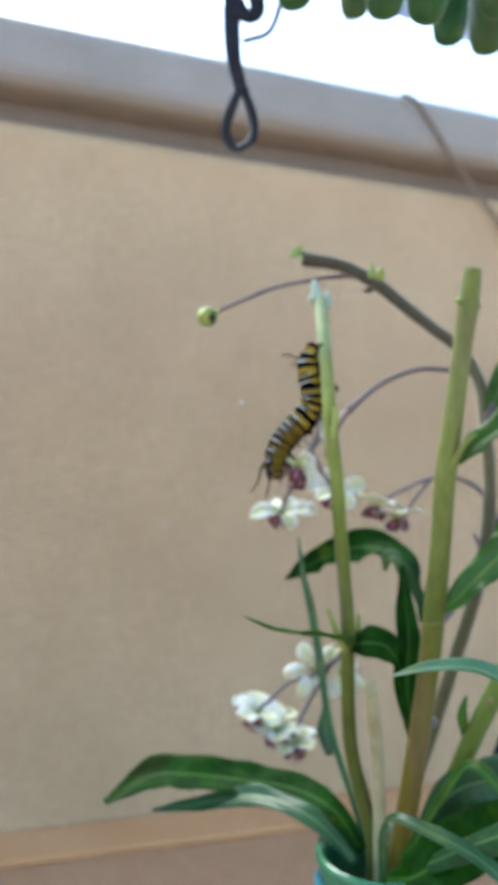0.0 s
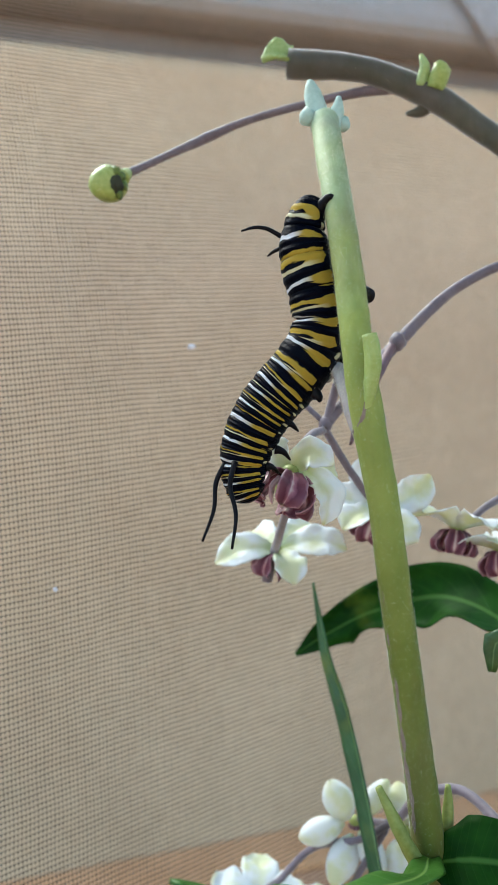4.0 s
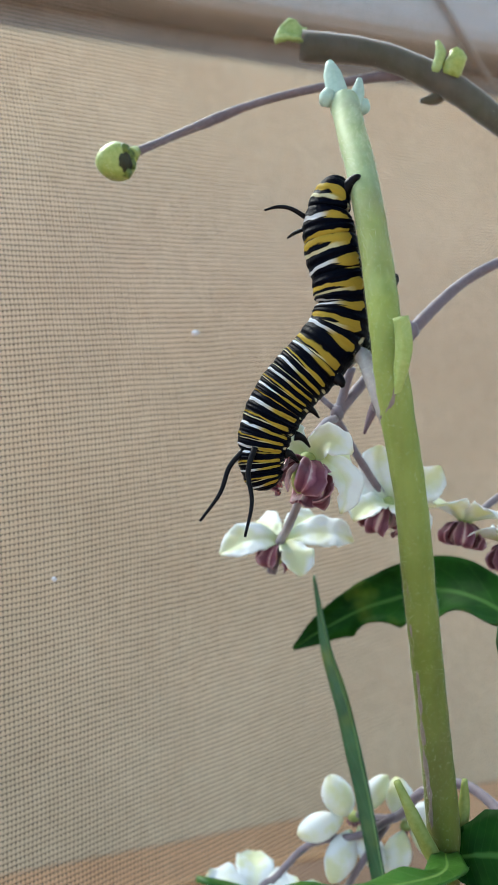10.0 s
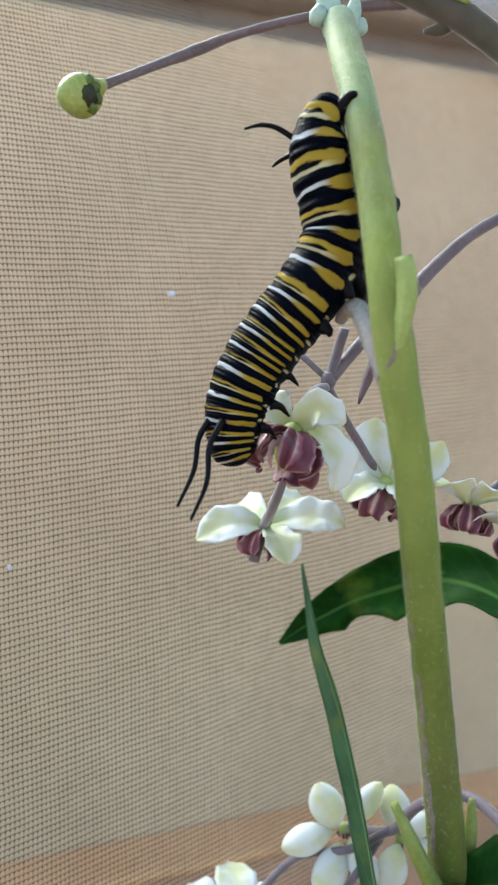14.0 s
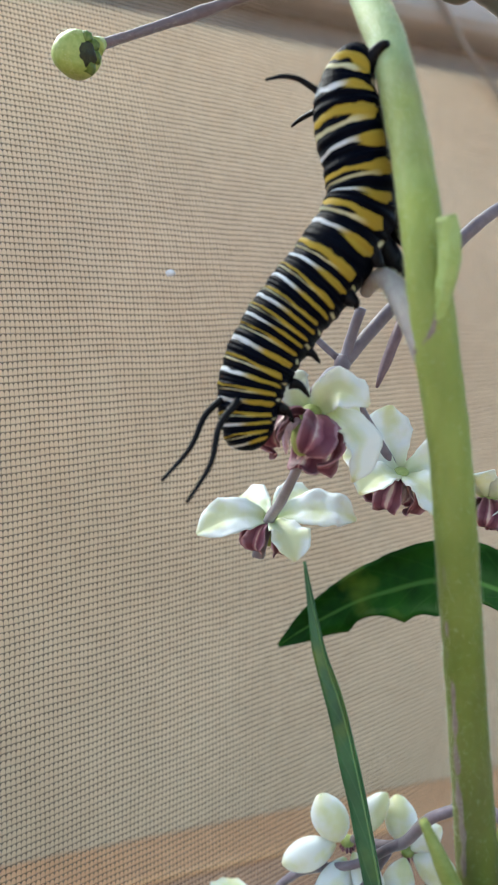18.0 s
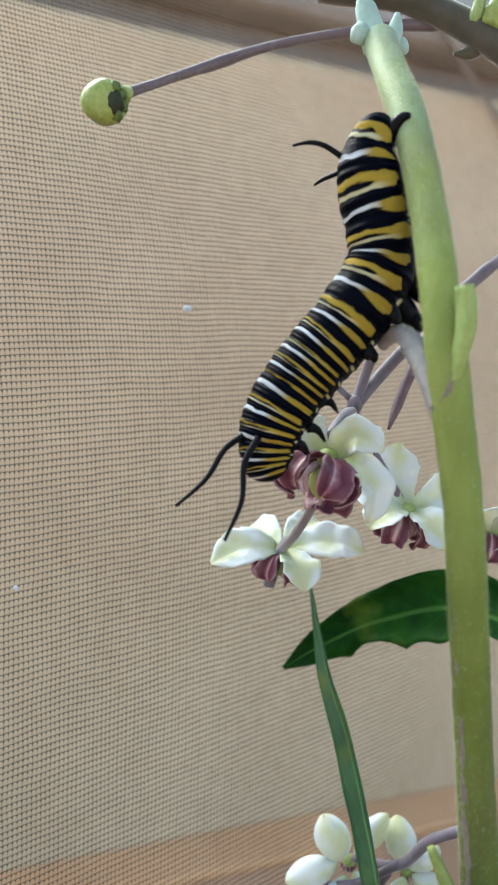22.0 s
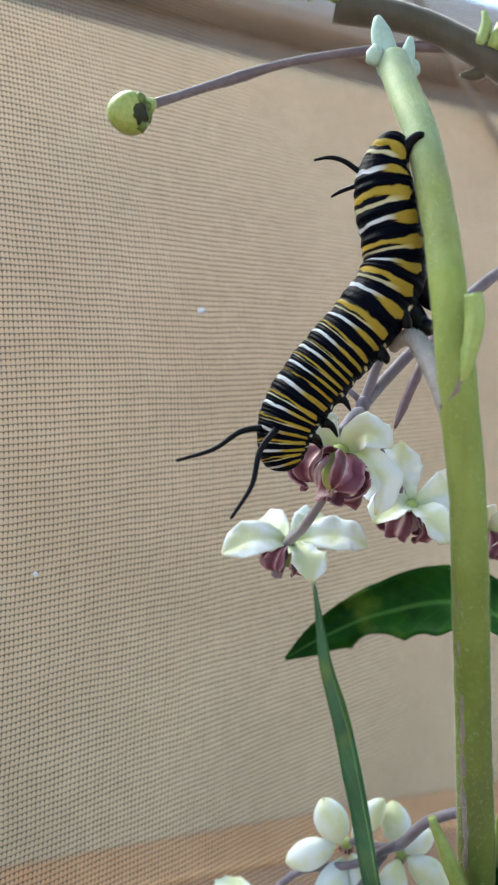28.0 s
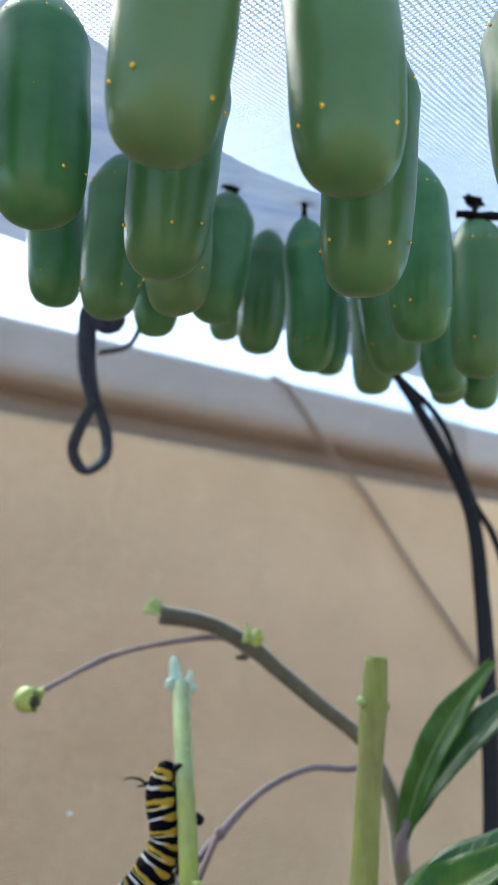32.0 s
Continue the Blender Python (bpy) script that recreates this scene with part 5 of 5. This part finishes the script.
    for pts in ([(0.4, 0, 0.4), (-0.15, -0.6, -2.0), (0.35, -1.6, -5.0), (-0.1, -2.6, -8.6)], [(0.4, 0.2, 0.4), (-0.25, -0.8, -2.2), (0.3, -2.0, -5.4), (-0.3, -3.0, -9.0)]):
        FEELERS.append(part("feeler", tube("feeler", pts, [0.36, 0.29, 0.24, 0.15], M_CATBLACK, 10, 0.5), c))


FEELERS = []


# ---- chrysalises under the top ----
M_PUPA = Nodes("waxy_green")
_f = M_PUPA.noise(130, 3)
_c = M_PUPA.ramp(_f, (0.3, (0.034, 0.160, 0.058)), (0.7, (0.075, 0.255, 0.11)))
_c = M_PUPA.mix(M_PUPA.math("MULTIPLY", M_PUPA.add("ObjectInfo").outputs["Random"], 0.75), _c, (0.155, 0.245, 0.125))
M_PUPA.set(color=_c, rough=0.3, spec=0.5)
M_PUPA.bump(M_PUPA.noise(90, 3), 0.3, 0.0006)
M_PUPA.thin(M_PUPA.mix(1.0, _c, (1.1, 1.8, 1.3), "MULTIPLY"), 0.28)
M_PUPA = M_PUPA.mat
M_GOLD = Nodes("gold_spot").set(color=(0.85, 0.62, 0.08), rough=0.25, metal=0.6).mat


def chrysalis(centre, spin=0.0, size=1.0, lean=(0, 0)):
    """centre: the lowest point, in millimetres; it hangs by a black stalk from the netting."""
    top = ceiling_z(centre[0] * MM, centre[1] * MM) / MM
    tall = min(max((top - centre[2] - 1.6) / 28.4, 0.86), 1.2)
    size = min(tall, 1.0)
    prof = [(0.0, 0.0), (1.6, 0.12), (3.1, 0.7), (4.2, 1.9), (4.9, 4.2), (5.25, 8.0), (5.4, 12.5), (5.45, 16.5), (5.6, 19.0), (5.75, 19.8), (5.5, 20.6), (4.9, 22.4), (3.9, 24.4), (2.8, 26.0), (1.5, 27.2), (0.7, 28.0), (0.45, 28.6)]
    seg, verts, faces = 28, [], []
    line = smooth_line([(r, 0, z) for r, z in prof], 0.5)
    for p, _ in line:
        r, z = max(p.x, 0.0), p.z
        for k in range(seg):
            a = 2 * math.pi * k / seg
            x, y = r * math.cos(a), r * math.sin(a) * (0.9 if math.sin(a) > 0 else 0.96)
            skew = 1.5 * math.sin(min(z / 28, 1) * math.pi)
            groove = 1 - 0.02 * max(0, math.sin(z * 2.3)) * (z > 19)
            wing = 1 + 0.035 * math.sin(3 * a + 0.6) * max(0, 1 - abs(z - 9) / 11) + 0.03 * noise.noise(Vector((x * 0.3 + centre[0], y * 0.3, z * 0.15)))
            drop = 0.7 * max(0, 1 - z / 4) * math.cos(a - 1.2) * r / 5
            verts.append(Vector((x * groove * wing, y * groove * wing - skew, (z + drop) * tall / size)) * MM * size)
    for i in range(len(line) - 1):
        for k in range(seg):
            a, b = i * seg + k, i * seg + (k + 1) % seg
            faces.append((a, b, b + seg, a + seg))
    c = thing("chrysalis", "waxy green chrysalis with gold spots, hanging from the net top", "chrysalis", "chrysalises under the net top")
    c.matrix_world = pose(centre[0] * MM, centre[1] * MM, centre[2] * MM, lean[0], lean[1], spin)
    part("body", mesh_of("body", verts, faces, M_PUPA), c)
    gap = max(top - centre[2] - 28.4 * tall, 0.6)
    part("stalk", tube("stalk", [(0, 0, 27.6 * tall), (0.1, 0, 28.4 * tall + gap * 0.5), (0, 0, 28.4 * tall + gap + 0.2)], [0.7, 0.5, 1.0], M_CATBLACK, 8, 0.4), c, "black stalk")
    part("silk_pad", blob("silk_pad", (0, 0, 28.2 * tall + gap), (2.0, 1.2, 0.7), M_CATBLACK, 14, 10, 0.9, centre[0]), c)
    for a, z, r in ((215, 4.0, 0.36), (300, 3.4, 0.36), (345, 4.6, 0.3), (262, 10.5, 0.26), (180, 4.0, 0.3)):
        rad = at_param([q[0] for q in prof], next(i + (z - prof[i][1]) / (prof[i + 1][1] - prof[i][1]) for i in range(len(prof) - 1) if prof[i + 1][1] >= z))
        x, y = rad * math.cos(radians(a)), rad * math.sin(radians(a)) * 0.96 - 1.5 * math.sin(z / 28 * math.pi)
        part("gold_spot", blob("gold_spot", (x * size, y * size, z * tall), (r * 0.65, r * 0.65, r * 0.65), M_GOLD, 8, 6), c)
    for k in range(9):
        a = radians(200 + 15 * k)
        part("bead", blob("bead", (5.75 * math.cos(a) * size, (5.6 * math.sin(a) - 0.72) * size, 20.4 * tall), (0.22, 0.22, 0.18), M_GOLD, 6, 4), c, "tiny gold bead of the ridge")
    return c


def chrysalises():
    places = [(2.1, 104.8, 231.6, 10, 1.1), (15.2, 86, 226.2, 25, 1.08), (14.6, 112, 230.6, -20, 1.0), (31.4, 88, 226.6, 15, 1.05), (36.8, 107.2, 227.4, -10, 1.05), (52.8, 137, 237.1, 20, 0.95), (4.0, 150, 243.9, 0, 1.0),
              (-7.0, 162.5, 251.9, 30, 1.0), (16.2, 135, 237.9, -30, 1.0), (21.6, 165, 252.1, 10, 1.0), (9.7, 190, 260.5, 0, 0.95), (32.5, 190, 257.7, 0, 0.95), (40.7, 169.2, 245.1, 40, 1.02), (54.1, 220, 266.9, 10, 0.95),
              (55.8, 160, 242, -15, 0.95), (61.1, 200, 253.7, 0, 1.0), (66.6, 150, 237.8, 25, 1.0), (83.3, 210, 256.5, 0, 1.0), (93.3, 215, 257.4, 0, 1.0), (26.9, 225, 277.6, 0, 0.9), (52.6, 95, 232.1, 0, 1.0), (75, 188, 250, 10, 1.0), (-13, 92, 234, 0, 1.0)]
    for k, (x, y, z, spin, size) in enumerate(places):
        near = max(0, (215 - y) / 177)
        x, y, z = x - 4.8 * near, y + 3.7 * near, z - 3.5 * near
        chrysalis((x, y, z), spin, size, (1.6 * ((k * 5) % 7 - 3), 1.8 * ((k * 3) % 7 - 3)))


def shed_skins():
    for pts, r in (([(56, 158, 262), (60, 160, 257), (64, 162, 254.5), (69, 163, 256)], [0.8, 1.5, 1.3, 0.5]), ([(63, 150, 268), (68, 149, 267.4), (75, 149, 268)], [0.6, 0.9, 0.4])):
        s = thing("shed_skin", "shrivelled black shed caterpillar skin caught among the chrysalises", "shed skin", "shed skins")
        part("husk", tube("husk", pts, r, M_CATBLACK, 12, 0.6, 0.5, pts[0][0]), s)


def specks():
    s = thing("lint_speck", "tiny white speck of lint on the net", "lint", "specks of lint on the net")
    part("fluff", blob("fluff", (-3.8, 226.3, 160.2), (0.7, 0.25, 0.45), M_LINT, 8, 6, 0.6), s)
    s = thing("lint_speck", "tiny white speck of lint on the net", "lint", "specks of lint on the net")
    part("fluff", blob("fluff", (-23.1, 211.2, 123.3), (0.35, 0.2, 0.35), M_LINT, 8, 6, 0.6, 3), s)


straps()
jar()
stem_with_caterpillar()
thick_stem()
arched_stem()
slanting_stem()
short_cuttings()
caterpillar()
chrysalises()
shed_skins()
specks()


# ---- what moves: the caterpillar's front bends up a little, its feelers swing ----
def motions():
    for ob, t in PIECES:
        early, late, last = body_frame(BODY_EARLY, t), body_frame(BODY_LATE, t), body_frame(BODY_END, t)
        walk(ob, [(0.0, early), (12.0, early), (13.0, early.lerp(late, 0.5)), (14.2, late), (20.5, late), (22.5, last), (32.0, last)])
    swing = [(0, 20, 2), (1, 12, -4), (2, 5, -14), (2.5, 6, -6), (3.5, 11, -4), (6, 18, 5), (7, 17, 4), (8, 17, 5), (9, 29, 6), (10, 29, 2), (11, 46, 8), (12, 26, 2), (13, 31, 11), (14, 17, 13),
             (17, 34, 22), (18, 33, 22), (19, 28, 22), (20, 35, 17), (21, 39, 13), (22, 40, 13), (23, 54, 21), (24, 66, 15), (25, 56, 21), (27.8, 64, 19), (28.4, 63, 28), (29, 42, 22), (30, 45, 22), (32, 40, 20)]
    for k, feeler in enumerate(FEELERS):
        a, b = (((5.4, 188.4, 142.5), (4.7, 188.4, 142.7)), ((6.8, 186.6, 142.6), (5.9, 186.6, 142.2)))[k]
        rows = []
        for t, one, two in swing:
            f = min(max((t - 12) / 2.2, 0), 1)
            p = (Vector(a).lerp(Vector(b), f) + Vector((-0.5, 0, 1.1)) * min(max((t - 20.5) / 2, 0), 1)) * MM
            rows.append((t, pose(p.x, p.y, p.z, 0, (one, two)[k], 0)))
        walk(feeler, rows)


motions()
